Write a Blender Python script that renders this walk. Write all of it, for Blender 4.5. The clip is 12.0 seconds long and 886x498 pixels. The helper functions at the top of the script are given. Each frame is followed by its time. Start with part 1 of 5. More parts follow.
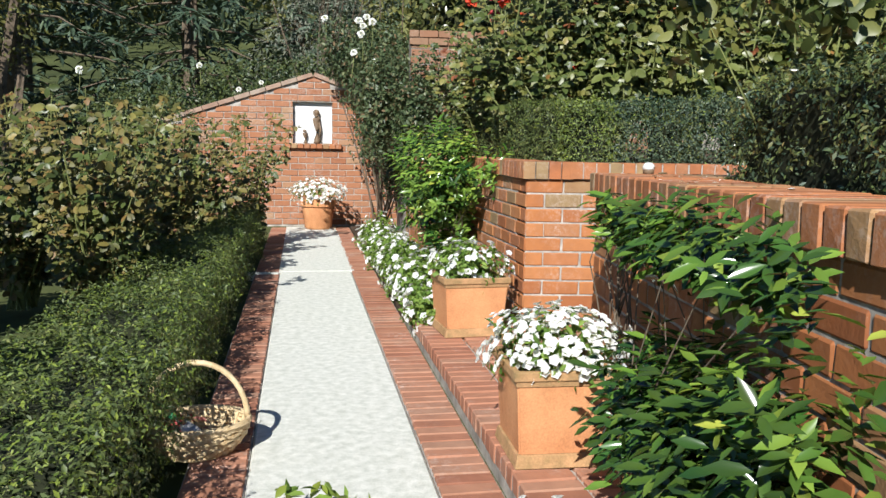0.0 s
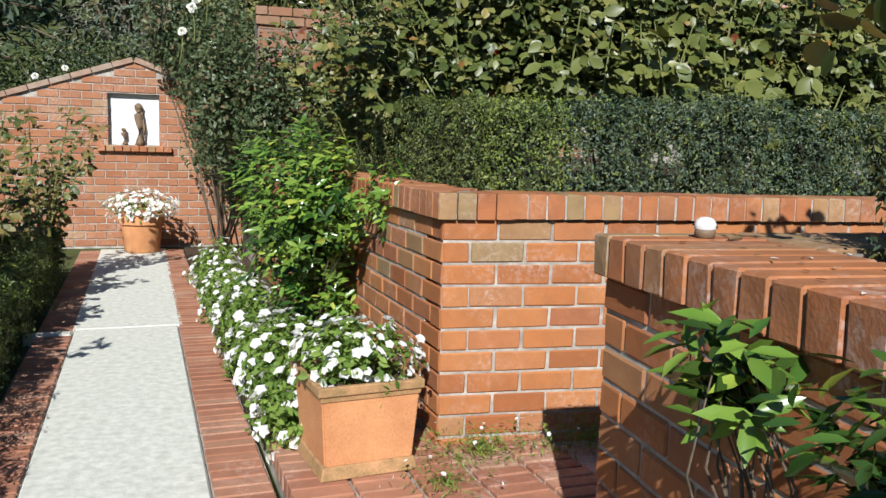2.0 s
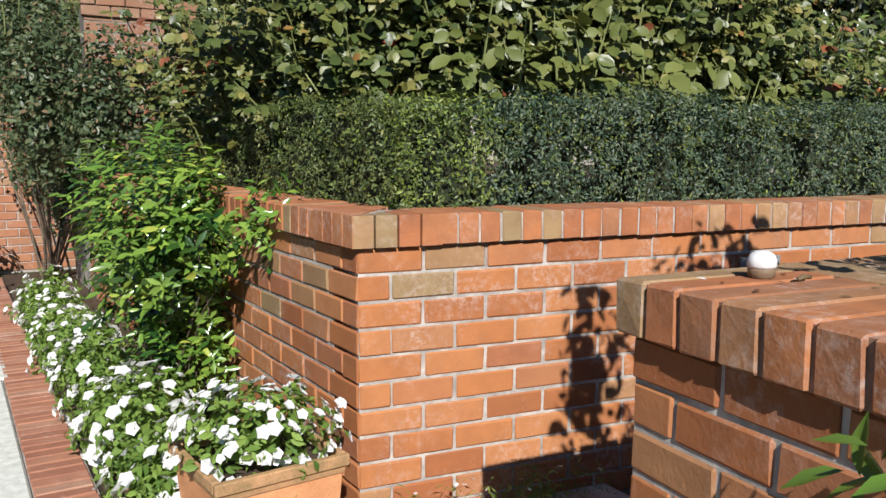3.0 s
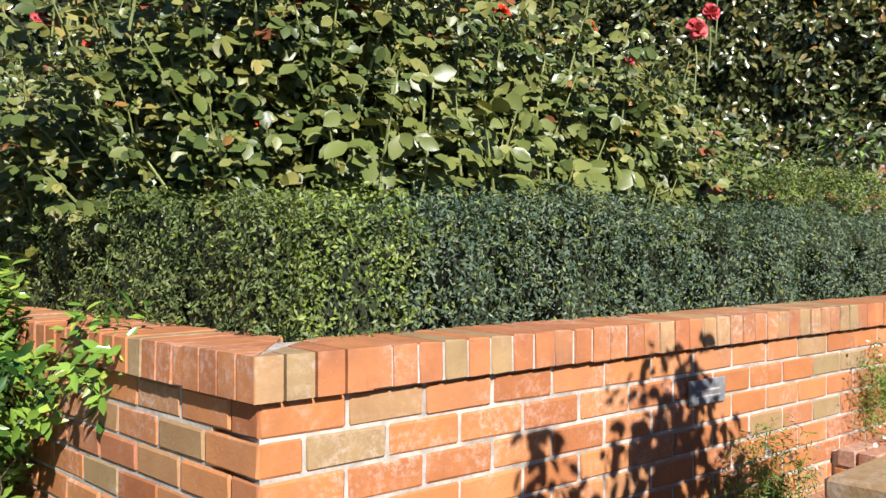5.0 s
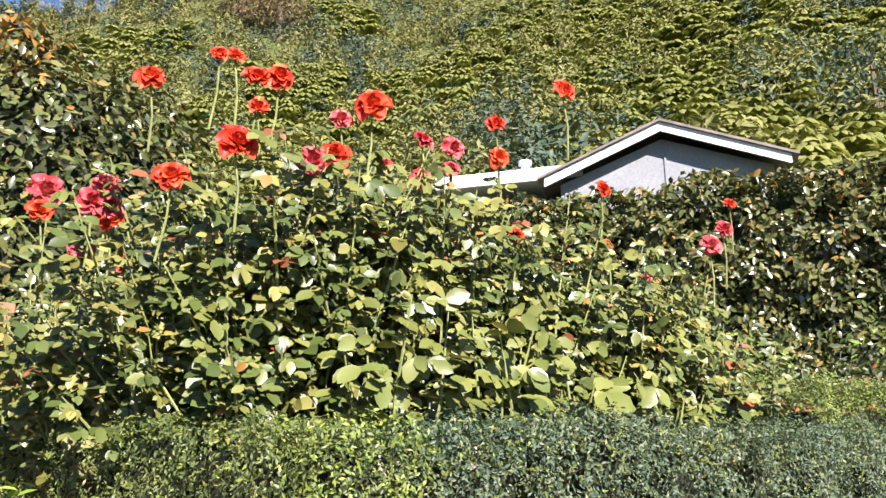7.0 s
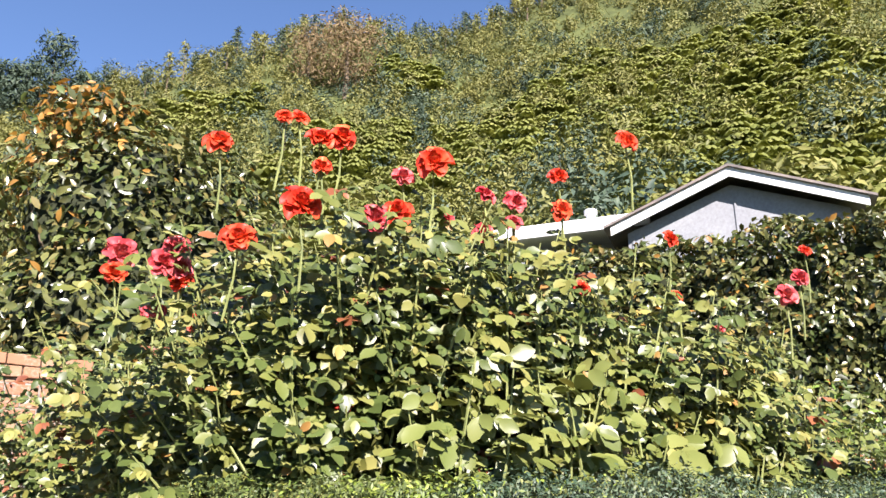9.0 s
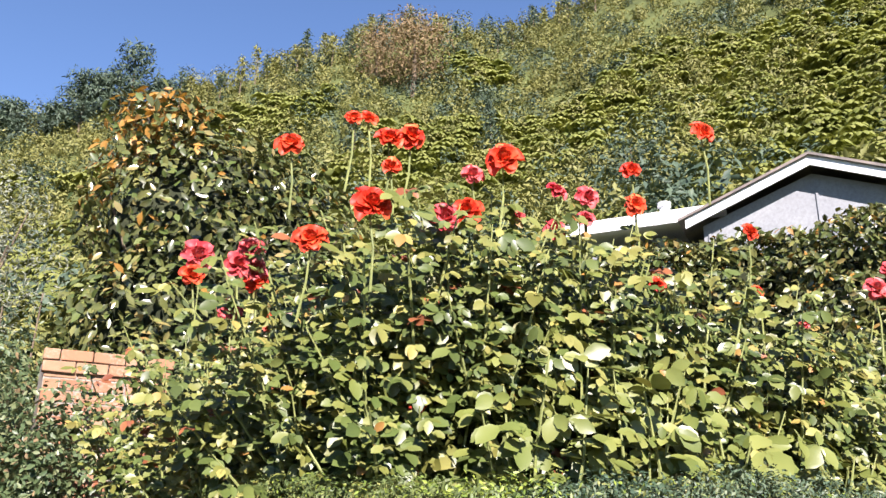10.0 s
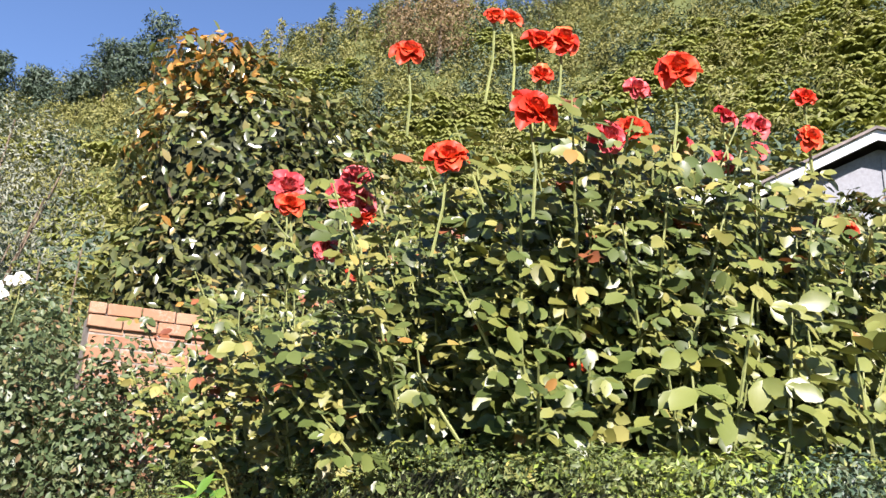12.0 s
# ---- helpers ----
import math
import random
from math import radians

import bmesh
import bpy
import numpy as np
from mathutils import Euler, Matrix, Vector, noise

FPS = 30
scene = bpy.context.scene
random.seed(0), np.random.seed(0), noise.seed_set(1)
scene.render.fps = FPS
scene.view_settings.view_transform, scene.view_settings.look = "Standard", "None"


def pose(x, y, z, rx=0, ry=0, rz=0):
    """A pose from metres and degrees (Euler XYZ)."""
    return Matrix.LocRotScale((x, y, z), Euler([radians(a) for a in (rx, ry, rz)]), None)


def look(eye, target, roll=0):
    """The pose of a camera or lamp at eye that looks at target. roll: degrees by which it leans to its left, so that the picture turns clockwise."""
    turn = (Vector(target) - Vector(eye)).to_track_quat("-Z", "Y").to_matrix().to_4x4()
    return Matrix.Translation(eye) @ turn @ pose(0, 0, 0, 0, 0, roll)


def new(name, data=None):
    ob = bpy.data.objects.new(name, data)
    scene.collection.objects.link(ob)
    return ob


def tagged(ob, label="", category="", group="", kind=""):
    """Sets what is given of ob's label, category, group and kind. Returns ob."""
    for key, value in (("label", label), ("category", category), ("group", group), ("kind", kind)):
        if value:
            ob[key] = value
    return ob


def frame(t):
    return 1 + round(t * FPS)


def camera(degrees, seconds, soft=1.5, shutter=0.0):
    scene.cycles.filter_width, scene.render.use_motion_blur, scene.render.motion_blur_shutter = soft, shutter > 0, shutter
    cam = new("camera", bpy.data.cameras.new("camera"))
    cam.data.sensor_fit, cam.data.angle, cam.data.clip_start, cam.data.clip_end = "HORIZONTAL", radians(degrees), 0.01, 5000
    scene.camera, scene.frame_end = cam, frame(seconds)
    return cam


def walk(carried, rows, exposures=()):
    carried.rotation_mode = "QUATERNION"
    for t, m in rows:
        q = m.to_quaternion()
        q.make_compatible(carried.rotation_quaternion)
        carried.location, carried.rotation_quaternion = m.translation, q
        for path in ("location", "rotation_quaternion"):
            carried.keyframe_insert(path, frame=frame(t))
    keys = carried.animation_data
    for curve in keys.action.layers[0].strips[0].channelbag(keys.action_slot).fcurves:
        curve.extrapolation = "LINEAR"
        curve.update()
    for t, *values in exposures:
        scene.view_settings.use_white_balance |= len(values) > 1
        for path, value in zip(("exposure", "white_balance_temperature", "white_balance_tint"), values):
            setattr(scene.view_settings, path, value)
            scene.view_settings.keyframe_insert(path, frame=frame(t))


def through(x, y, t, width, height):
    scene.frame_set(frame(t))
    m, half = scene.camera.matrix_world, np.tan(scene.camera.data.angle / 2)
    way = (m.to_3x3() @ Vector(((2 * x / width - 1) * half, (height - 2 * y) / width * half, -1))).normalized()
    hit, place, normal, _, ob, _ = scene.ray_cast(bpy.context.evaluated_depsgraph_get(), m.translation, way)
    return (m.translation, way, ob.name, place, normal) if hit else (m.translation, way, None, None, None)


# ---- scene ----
PATH = [
    (0, (-0.721, -5.086, 1.207), (-0.64, -3.103, 0.958), 1.0),
    (0.5, (-0.732, -4.644, 1.217), (-0.585, -2.666, 0.967), 0.3),
    (1, (-0.723, -4.174, 1.258), (-0.506, -2.199, 1.024), 1.5),
    (1.5, (-0.789, -3.684, 1.291), (-0.375, -1.743, 1.043), 0.9),
    (2, (-0.723, -3.207, 1.308), (-0.284, -1.272, 1.059), 1.6),
    (2.5, (-0.784, -2.827, 1.314), (-0.128, -0.95, 1.1), 0.8),
    (3, (-0.804, -2.521, 1.342), (-0.004, -0.705, 1.096), 0.2),
    (3.2, (-0.771, -2.39, 1.342), (0.044, -0.574, 1.147), -0.1),
    (4.8, (-0.82, -1.722, 1.352), (0.453, -0.181, 1.272), -0.1),
    (5, (-0.817, -1.707, 1.36), (0.423, -0.138, 1.365), -0.0),
    (5.5, (-0.79, -1.7, 1.381), (0.43, -0.122, 1.535), -0.2),
    (6, (-0.775, -1.718, 1.393), (0.431, -0.155, 1.712), -0.8),
    (6.5, (-0.766, -1.734, 1.401), (0.395, -0.162, 1.826), -0.5),
    (7, (-0.76, -1.74, 1.414), (0.378, -0.174, 1.918), -0.4),
    (7.2, (-0.754, -1.767, 1.43), (0.372, -0.198, 1.949), -0.0),
    (9, (-0.741, -1.736, 1.436), (0.242, -0.11, 2.06), -0.1),
    (9.5, (-0.733, -1.726, 1.448), (0.17, -0.048, 2.055), 0.0),
    (10, (-0.734, -1.718, 1.452), (0.1, -0.007, 2.066), 0.6),
    (10.5, (-0.709, -1.675, 1.444), (0.055, 0.085, 2.009), 1.3),
    (11, (-0.747, -1.505, 1.44), (0.031, 0.258, 1.972), 2.2),
    (11.5, (-0.857, -1.258, 1.456), (-0.08, 0.498, 2.013), 0.7),
    (12, (-0.878, -1.033, 1.444), (-0.076, 0.71, 2.009), 2.5),
]
cam = camera(57.0, 12.0)
walk(cam, [(t, look(eye, target, roll)) for t, eye, target, roll in PATH],
     exposures=[(0.0, 0.62, 6200, 10), (1.5, 0.5, 6200, 10), (2.5, 0.46, 6200, 11), (3.2, 0.58, 6200, 13), (4.8, 1.03, 6350, 12), (5.5, 1.3, 6450, 13), (6.0, 1.50, 6520, 18), (6.5, 1.76, 6600, 20), (7.2, 1.84, 6600, 20), (9.0, 1.86, 6600, 20), (12.0, 1.78, 6560, 21)])

# ---- light ----
SUN_TRAVEL = Vector((0.27, 1.0, -0.72)).normalized()
world = bpy.data.worlds.new("sky")
scene.world = world
world.use_nodes = True
wn = world.node_tree.nodes
sky = wn.new("ShaderNodeTexSky")
sky.sky_type = "NISHITA"
sky.sun_disc = False
sky.sun_elevation = math.asin(-SUN_TRAVEL.z)
sky.sun_rotation = math.atan2(-SUN_TRAVEL.x, -SUN_TRAVEL.y)
sky.air_density, sky.dust_density, sky.ozone_density = 1.0, 0.0, 6.0
world.node_tree.links.new(sky.outputs[0], wn["Background"].inputs[0])
wn["Background"].inputs[1].default_value = 0.060
sun = new("sun", bpy.data.lights.new("sun", "SUN"))
sun.data.energy, sun.data.angle, sun.data.color = 5.0, radians(0.5), (1.0, 0.96, 0.90)
sun.matrix_world = look((0, 0, 30), Vector((0, 0, 30)) + SUN_TRAVEL)

# ---- materials ----


class Mat:
    """A small node builder."""

    def __init__(self, name, rough=0.8, spec=0.3):
        self.m = bpy.data.materials.new(name)
        self.m.use_nodes = True
        self.t = self.m.node_tree
        self.p = self.t.nodes["Principled BSDF"]
        self.p.inputs["Roughness"].default_value = rough
        self.p.inputs["Specular IOR Level"].default_value = spec

    def node(self, kind, **values):
        n = self.t.nodes.new(kind)
        for k, v in values.items():
            n.inputs[k].default_value = v
        return n

    def link(self, a, b):
        self.t.links.new(a, b)

    def noise(self, scale, detail=4.0, rough=0.6):
        co = self.t.nodes.new("ShaderNodeNewGeometry")
        n = self.node("ShaderNodeTexNoise", Scale=scale, Detail=detail, Roughness=rough)
        self.link(co.outputs["Position"], n.inputs["Vector"])
        return n.outputs[0]

    def ramp(self, fac, stops):
        r = self.t.nodes.new("ShaderNodeValToRGB")
        while len(r.color_ramp.elements) < len(stops):
            r.color_ramp.elements.new(0.5)
        for e, (at, c) in zip(r.color_ramp.elements, stops):
            e.position, e.color = at, (*c, 1)
        self.link(fac, r.inputs[0])
        return r.outputs[0]

    def mix(self, fac, a, b, mode="MIX"):
        n = self.t.nodes.new("ShaderNodeMix")
        n.data_type, n.blend_type = "RGBA", mode
        for sock, v in ((n.inputs[0], fac), (n.inputs[6], a), (n.inputs[7], b)):
            if isinstance(v, bpy.types.NodeSocket):
                self.link(v, sock)
            elif isinstance(v, tuple):
                sock.default_value = (*v, 1)
            else:
                sock.default_value = v
        return n.outputs[2]

    def colour(self, c):
        self.link(c, self.p.inputs["Base Color"])

    def bump(self, height, strength, distance=0.005):
        b = self.node("ShaderNodeBump", Strength=strength, Distance=distance)
        self.link(height, b.inputs["Height"])
        self.link(b.outputs[0], self.p.inputs["Normal"])


def rough_mat(name, dark, light, scale, rough=0.85, fine=60.0, bump=0.4, spec=0.25):
    m = Mat(name, rough, spec)
    c = m.ramp(m.noise(scale, 6), [(0.3, dark), (0.7, light)])
    f = m.noise(fine, 5)
    m.colour(m.mix(0.5, c, m.ramp(f, [(0.3, (0.35, 0.35, 0.35)), (0.7, (0.65, 0.65, 0.65))]), "OVERLAY"))
    m.bump(f, bump)
    return m.m


def brick_mat(name, stops, stain=0.3):
    """Fired clay: each brick its own shade, with specks and pale lime bloom."""
    m = Mat(name, 0.8, 0.3)
    info = m.t.nodes.new("ShaderNodeObjectInfo")
    base = m.ramp(info.outputs["Random"], stops)
    big = m.noise(9.0, 5)
    fine = m.noise(90.0, 4)
    base = m.mix(m.ramp(big, [(0.38, (0, 0, 0)), (0.72, (stain, stain, stain))]), base, (0.13, 0.06, 0.035))
    mid = m.noise(26.0, 5, 0.7)
    base = m.mix(m.ramp(mid, [(0.56, (0, 0, 0)), (0.74, (0.3, 0.3, 0.3))]), base, (0.42, 0.22, 0.12))
    base = m.mix(m.ramp(fine, [(0.66, (0, 0, 0)), (0.8, (0.35, 0.35, 0.35))]), base, (0.55, 0.42, 0.33))
    lime = m.mix(1.0, m.ramp(m.noise(3.1, 3), [(0.48, (0, 0, 0)), (0.66, (0.42, 0.42, 0.42))]), m.ramp(m.noise(38.0, 6, 0.75), [(0.47, (0, 0, 0)), (0.62, (1, 1, 1))]), "MULTIPLY")
    base = m.mix(lime, base, (0.56, 0.47, 0.40))
    m.colour(base)
    m.bump(m.mix(0.4, fine, mid), 0.5, 0.005)
    return m.m


def leaf_mat(name, stops, rough=0.4, spec=0.5, through=0.25, patch=3.0):
    """Living leaf: shade by leaf, waxy gloss, light passing through the blade."""
    m = Mat(name, rough, spec)
    g = m.t.nodes.new("ShaderNodeNewGeometry")
    c = m.ramp(g.outputs["Random Per Island"], stops)
    c = m.mix(0.25 if patch > 1 else 0.55, c, m.ramp(m.noise(patch, 3), [(0.3, stops[0][1]), (0.7, stops[-1][1])]))
    m.colour(c)
    tr = m.t.nodes.new("ShaderNodeBsdfTranslucent")
    m.link(m.mix(1.0, c, (1.0, 1.0, 0.6), "MULTIPLY"), tr.inputs[0])
    mx = m.node("ShaderNodeMixShader", Fac=through)
    m.link(m.p.outputs[0], mx.inputs[1])
    m.link(tr.outputs[0], mx.inputs[2])
    m.link(mx.outputs[0], m.t.nodes["Material Output"].inputs[0])
    return m.m


BRICK_STOPS = [(0.0, (0.290, 0.099, 0.035)), (0.35, (0.398, 0.152, 0.050)), (0.6, (0.431, 0.180, 0.066)), (0.8, (0.332, 0.124, 0.055)), (0.92, (0.381, 0.173, 0.071)), (1.0, (0.256, 0.180, 0.086))]
M_BRICK = brick_mat("brick_clay", BRICK_STOPS)
M_CAP = brick_mat("coping_clay", [(0.0, (0.354, 0.126, 0.049)), (0.4, (0.421, 0.168, 0.064)), (0.62, (0.320, 0.126, 0.056)), (0.75, (0.337, 0.168, 0.076)), (0.86, (0.278, 0.193, 0.092)), (1.0, (0.388, 0.219, 0.099))], 0.5)
M_FAR_BRICK = brick_mat("old_brick_clay", [(0.0, (0.206, 0.092, 0.049)), (0.5, (0.270, 0.134, 0.073)), (0.8, (0.243, 0.116, 0.061)), (1.0, (0.281, 0.184, 0.111))])
M_GABLE_BRICK = brick_mat("gable_clay", [(0.0, (0.28, 0.110, 0.052)), (0.5, (0.37, 0.165, 0.082)), (0.8, (0.33, 0.14, 0.068)), (1.0, (0.36, 0.22, 0.125))])
M_OLD_COPE = brick_mat("weathered_coping", [(0.0, (0.27, 0.17, 0.12)), (0.5, (0.36, 0.25, 0.18)), (1.0, (0.33, 0.27, 0.21))], 0.4)
M_PAVER = brick_mat("paver_clay", [(0.0, (0.295, 0.124, 0.074)), (0.5, (0.391, 0.181, 0.107)), (1.0, (0.364, 0.209, 0.137))], 0.35)
M_MORTAR = rough_mat("mortar", (0.20, 0.175, 0.15), (0.50, 0.46, 0.40), 9.0)
M_DARK_MORTAR = rough_mat("weathered_mortar", (0.13, 0.11, 0.09), (0.3, 0.27, 0.23), 12.0)
M_STAINED_MORTAR = rough_mat("stained_mortar", (0.17, 0.085, 0.05), (0.36, 0.21, 0.14), 14.0)
M_CONCRETE = rough_mat("brushed_concrete", (0.478, 0.491, 0.419), (0.718, 0.714, 0.642), 22.0, 0.9, 150.0, 0.5)
M_SOIL = rough_mat("garden_soil", (0.035, 0.022, 0.014), (0.10, 0.07, 0.045), 14.0, 0.95, 50.0, 0.9)
M_GROUND = rough_mat("grassy_earth", (0.035, 0.046, 0.014), (0.085, 0.10, 0.03), 0.4, 0.95, 8.0, 0.8)
M_TERRACOTTA = rough_mat("terracotta", (0.46, 0.20, 0.085), (0.62, 0.31, 0.14), 5.0, 0.75, 120.0, 0.25)
M_MOSSY = rough_mat("mossy_terracotta", (0.24, 0.16, 0.07), (0.48, 0.27, 0.13), 16.0, 0.85, 120.0, 0.4)
M_WHITE_STONE = rough_mat("white_plaster", (0.561, 0.561, 0.538), (0.697, 0.697, 0.672), 6.0, 0.8, 70.0, 0.2)
M_BRONZE = rough_mat("weathered_carving", (0.10, 0.065, 0.04), (0.22, 0.15, 0.09), 20.0, 0.6)
M_WICKER = rough_mat("pale_wicker", (0.45, 0.32, 0.16), (0.70, 0.56, 0.34), 30.0, 0.6, 150.0, 0.4)
M_BARK = rough_mat("bark", (0.06, 0.045, 0.03), (0.17, 0.13, 0.09), 10.0, 0.9, 60.0, 0.8)
M_CANE = rough_mat("rose_cane", (0.10, 0.12, 0.04), (0.22, 0.24, 0.08), 8.0, 0.6, 60.0, 0.3)
# Near-black colour standing in for shade deep inside foliage and a small hole.
M_INNER_SHADE = rough_mat("inner_shade", (0.012, 0.016, 0.008), (0.03, 0.035, 0.015), 8.0, 0.95)
M_HOUSE = rough_mat("painted_board", (0.171, 0.179, 0.194), (0.203, 0.213, 0.224), 1.5, 0.6, 20.0, 0.1)
M_TRIM = rough_mat("white_trim_paint", (0.592, 0.592, 0.591), (0.656, 0.656, 0.656), 2.0, 0.5, 30.0, 0.1)
M_ROOF = rough_mat("roof_felt", (0.10, 0.09, 0.085), (0.2, 0.17, 0.15), 3.0, 0.85, 30.0, 0.4)
M_SLATE = rough_mat("slate_plaque", (0.10, 0.105, 0.11), (0.22, 0.225, 0.23), 12.0, 0.35, 60.0, 0.2, 0.5)
M_PETAL_WHITE = leaf_mat("white_petal", [(0.0, (0.76, 0.76, 0.76)), (1.0, (0.86, 0.86, 0.84))], 0.6, 0.2, 0.35)
M_PETAL_RED = leaf_mat("scarlet_petal", [(0.0, (0.36, 0.004, 0.004)), (0.5, (0.58, 0.016, 0.009)), (0.85, (0.72, 0.075, 0.025)), (1.0, (0.78, 0.22, 0.07))], 0.5, 0.25, 0.2)
M_PETAL_PINK = leaf_mat("faded_pink_petal", [(0.0, (0.34, 0.006, 0.02)), (0.5, (0.50, 0.035, 0.05)), (0.85, (0.60, 0.12, 0.12)), (1.0, (0.70, 0.32, 0.28))], 0.5, 0.25, 0.2)
M_BOX = leaf_mat("box_leaf", [(0.0, (0.032, 0.058, 0.020)), (0.6, (0.076, 0.115, 0.036)), (0.9, (0.128, 0.170, 0.050)), (1.0, (0.229, 0.228, 0.075))], 0.5, 0.35, 0.12)
M_BOX_YOUNG = leaf_mat("young_box_leaf", [(0.0, (0.069, 0.121, 0.021)), (1.0, (0.219, 0.266, 0.041))], 0.5, 0.35, 0.12)
M_BOX_BLUE = leaf_mat("blue_box_leaf", [(0.0, (0.022, 0.046, 0.026)), (0.7, (0.049, 0.090, 0.052)), (1.0, (0.141, 0.167, 0.094))], 0.5, 0.35, 0.12)
M_ROSE_LEAF = leaf_mat("rose_leaf", [(0.0, (0.063, 0.087, 0.017)), (0.45, (0.114, 0.146, 0.035)), (0.88, (0.183, 0.206, 0.063)), (0.97, (0.281, 0.259, 0.073)), (1.0, (0.251, 0.121, 0.033))], 0.42, 0.35, 0.15)
M_ROSE_PALE = leaf_mat("pale_rose_leaf", [(0.0, (0.067, 0.094, 0.020)), (0.6, (0.122, 0.149, 0.037)), (0.95, (0.179, 0.198, 0.056)), (1.0, (0.256, 0.228, 0.062))], 0.38, 0.4, 0.15)
M_ROSE_DARK = leaf_mat("mature_rose_leaf", [(0.0, (0.026, 0.042, 0.010)), (0.7, (0.070, 0.100, 0.024)), (1.0, (0.132, 0.148, 0.043))], 0.40, 0.38, 0.1)
M_OLD_ROSE = leaf_mat("tired_rose_leaf", [(0.0, (0.043, 0.056, 0.013)), (0.5, (0.115, 0.123, 0.032)), (0.85, (0.230, 0.189, 0.050)), (1.0, (0.187, 0.084, 0.032))], 0.5, 0.35, 0.2)
M_LAUREL = leaf_mat("laurel_leaf", [(0.0, (0.008, 0.032, 0.007)), (0.6, (0.026, 0.078, 0.015)), (0.9, (0.044, 0.126, 0.021)), (1.0, (0.178, 0.222, 0.030))], 0.2, 0.55, 0.08)
M_LAUREL_BRIGHT = leaf_mat("bright_laurel_leaf", [(0.0, (0.046, 0.121, 0.016)), (0.6, (0.103, 0.220, 0.030)), (0.9, (0.206, 0.330, 0.050)), (1.0, (0.412, 0.440, 0.069))], 0.25, 0.55, 0.18)
M_CAMELLIA = leaf_mat("camellia_leaf", [(0.0, (0.018, 0.034, 0.012)), (0.5, (0.060, 0.082, 0.024)), (0.85, (0.135, 0.148, 0.046)), (1.0, (0.23, 0.17, 0.065))], 0.27, 0.55, 0.1)
M_BRONZE_LEAF = leaf_mat("bronze_young_rose_leaf", [(0.0, (0.12, 0.035, 0.018)), (1.0, (0.27, 0.10, 0.04))], 0.4, 0.4, 0.2)
M_COPPER = leaf_mat("copper_young_leaf", [(0.0, (0.20, 0.10, 0.02)), (1.0, (0.42, 0.22, 0.05))], 0.4, 0.4, 0.3)
M_SILVER = leaf_mat("silver_leaf", [(0.0, (0.101, 0.120, 0.083)), (1.0, (0.265, 0.277, 0.210))], 0.6, 0.3, 0.2)
M_CLIMBER = leaf_mat("climber_leaf", [(0.0, (0.032, 0.062, 0.025)), (0.7, (0.077, 0.114, 0.048)), (1.0, (0.174, 0.186, 0.085))], 0.45, 0.4, 0.2)
M_PETUNIA = leaf_mat("petunia_leaf", [(0.0, (0.066, 0.139, 0.022)), (1.0, (0.238, 0.342, 0.066))], 0.6, 0.3, 0.3)
M_NEEDLE = leaf_mat("spruce_needle", [(0.0, (0.028, 0.052, 0.035)), (0.7, (0.066, 0.104, 0.060)), (1.0, (0.122, 0.160, 0.090))], 0.5, 0.3, 0.15)
M_FERN = leaf_mat("tree_fern_frond", [(0.0, (0.094, 0.118, 0.026)), (0.5, (0.171, 0.193, 0.046)), (1.0, (0.248, 0.257, 0.078))], 0.6, 0.2, 0.38, 0.16)
M_BUSH = leaf_mat("native_bush_leaf", [(0.0, (0.065, 0.076, 0.020)), (0.6, (0.142, 0.149, 0.038)), (1.0, (0.230, 0.216, 0.064))], 0.6, 0.3, 0.15, 0.16)
M_PINE = leaf_mat("pine_needle", [(0.0, (0.025, 0.045, 0.03)), (1.0, (0.07, 0.10, 0.06))], 0.6, 0.3, 0.1)
M_DRY = leaf_mat("dry_brown_leaf", [(0.0, (0.12, 0.085, 0.045)), (1.0, (0.24, 0.17, 0.09))], 0.7, 0.2, 0.2)

# ---- builders ----


def mesh_ob(name, verts, faces, mat, parent=None, smooth=False):
    me = bpy.data.meshes.new(name)
    me.from_pydata([tuple(v) for v in verts], [], faces)
    for m in mat if isinstance(mat, (list, tuple)) else [mat]:
        me.materials.append(m)
    if smooth:
        me.polygons.foreach_set("use_smooth", [True] * len(me.polygons))
    ob = new(name, me)
    ob.parent = parent
    return ob


def part(name, bm, material, parent=None, label="", smooth=False):
    me = bpy.data.meshes.new(name)
    bm.normal_update()
    bm.to_mesh(me)
    bm.free()
    me.materials.append(material)
    if smooth:
        me.polygons.foreach_set("use_smooth", [True] * len(me.polygons))
    ob = new(name, me)
    ob.parent = parent
    return tagged(ob, label)


def empty(name, m, label, category, group=""):
    ob = new(name)
    ob.matrix_world = m
    return tagged(ob, label, category, group)


def box_bm(lo, hi, bevel=0.0, bm=None, m=Matrix.Identity(4)):
    bm = bm or bmesh.new()
    c = [(a + b) / 2 for a, b in zip(lo, hi)]
    s = [b - a for a, b in zip(lo, hi)]
    r = bmesh.ops.create_cube(bm, size=1, matrix=m @ Matrix.Translation(c) @ Matrix.Diagonal((*s, 1)))
    if bevel:
        es = list({e for v in r["verts"] for e in v.link_edges})
        bmesh.ops.bevel(bm, geom=es, offset=bevel, segments=1, affect="EDGES")
    return bm


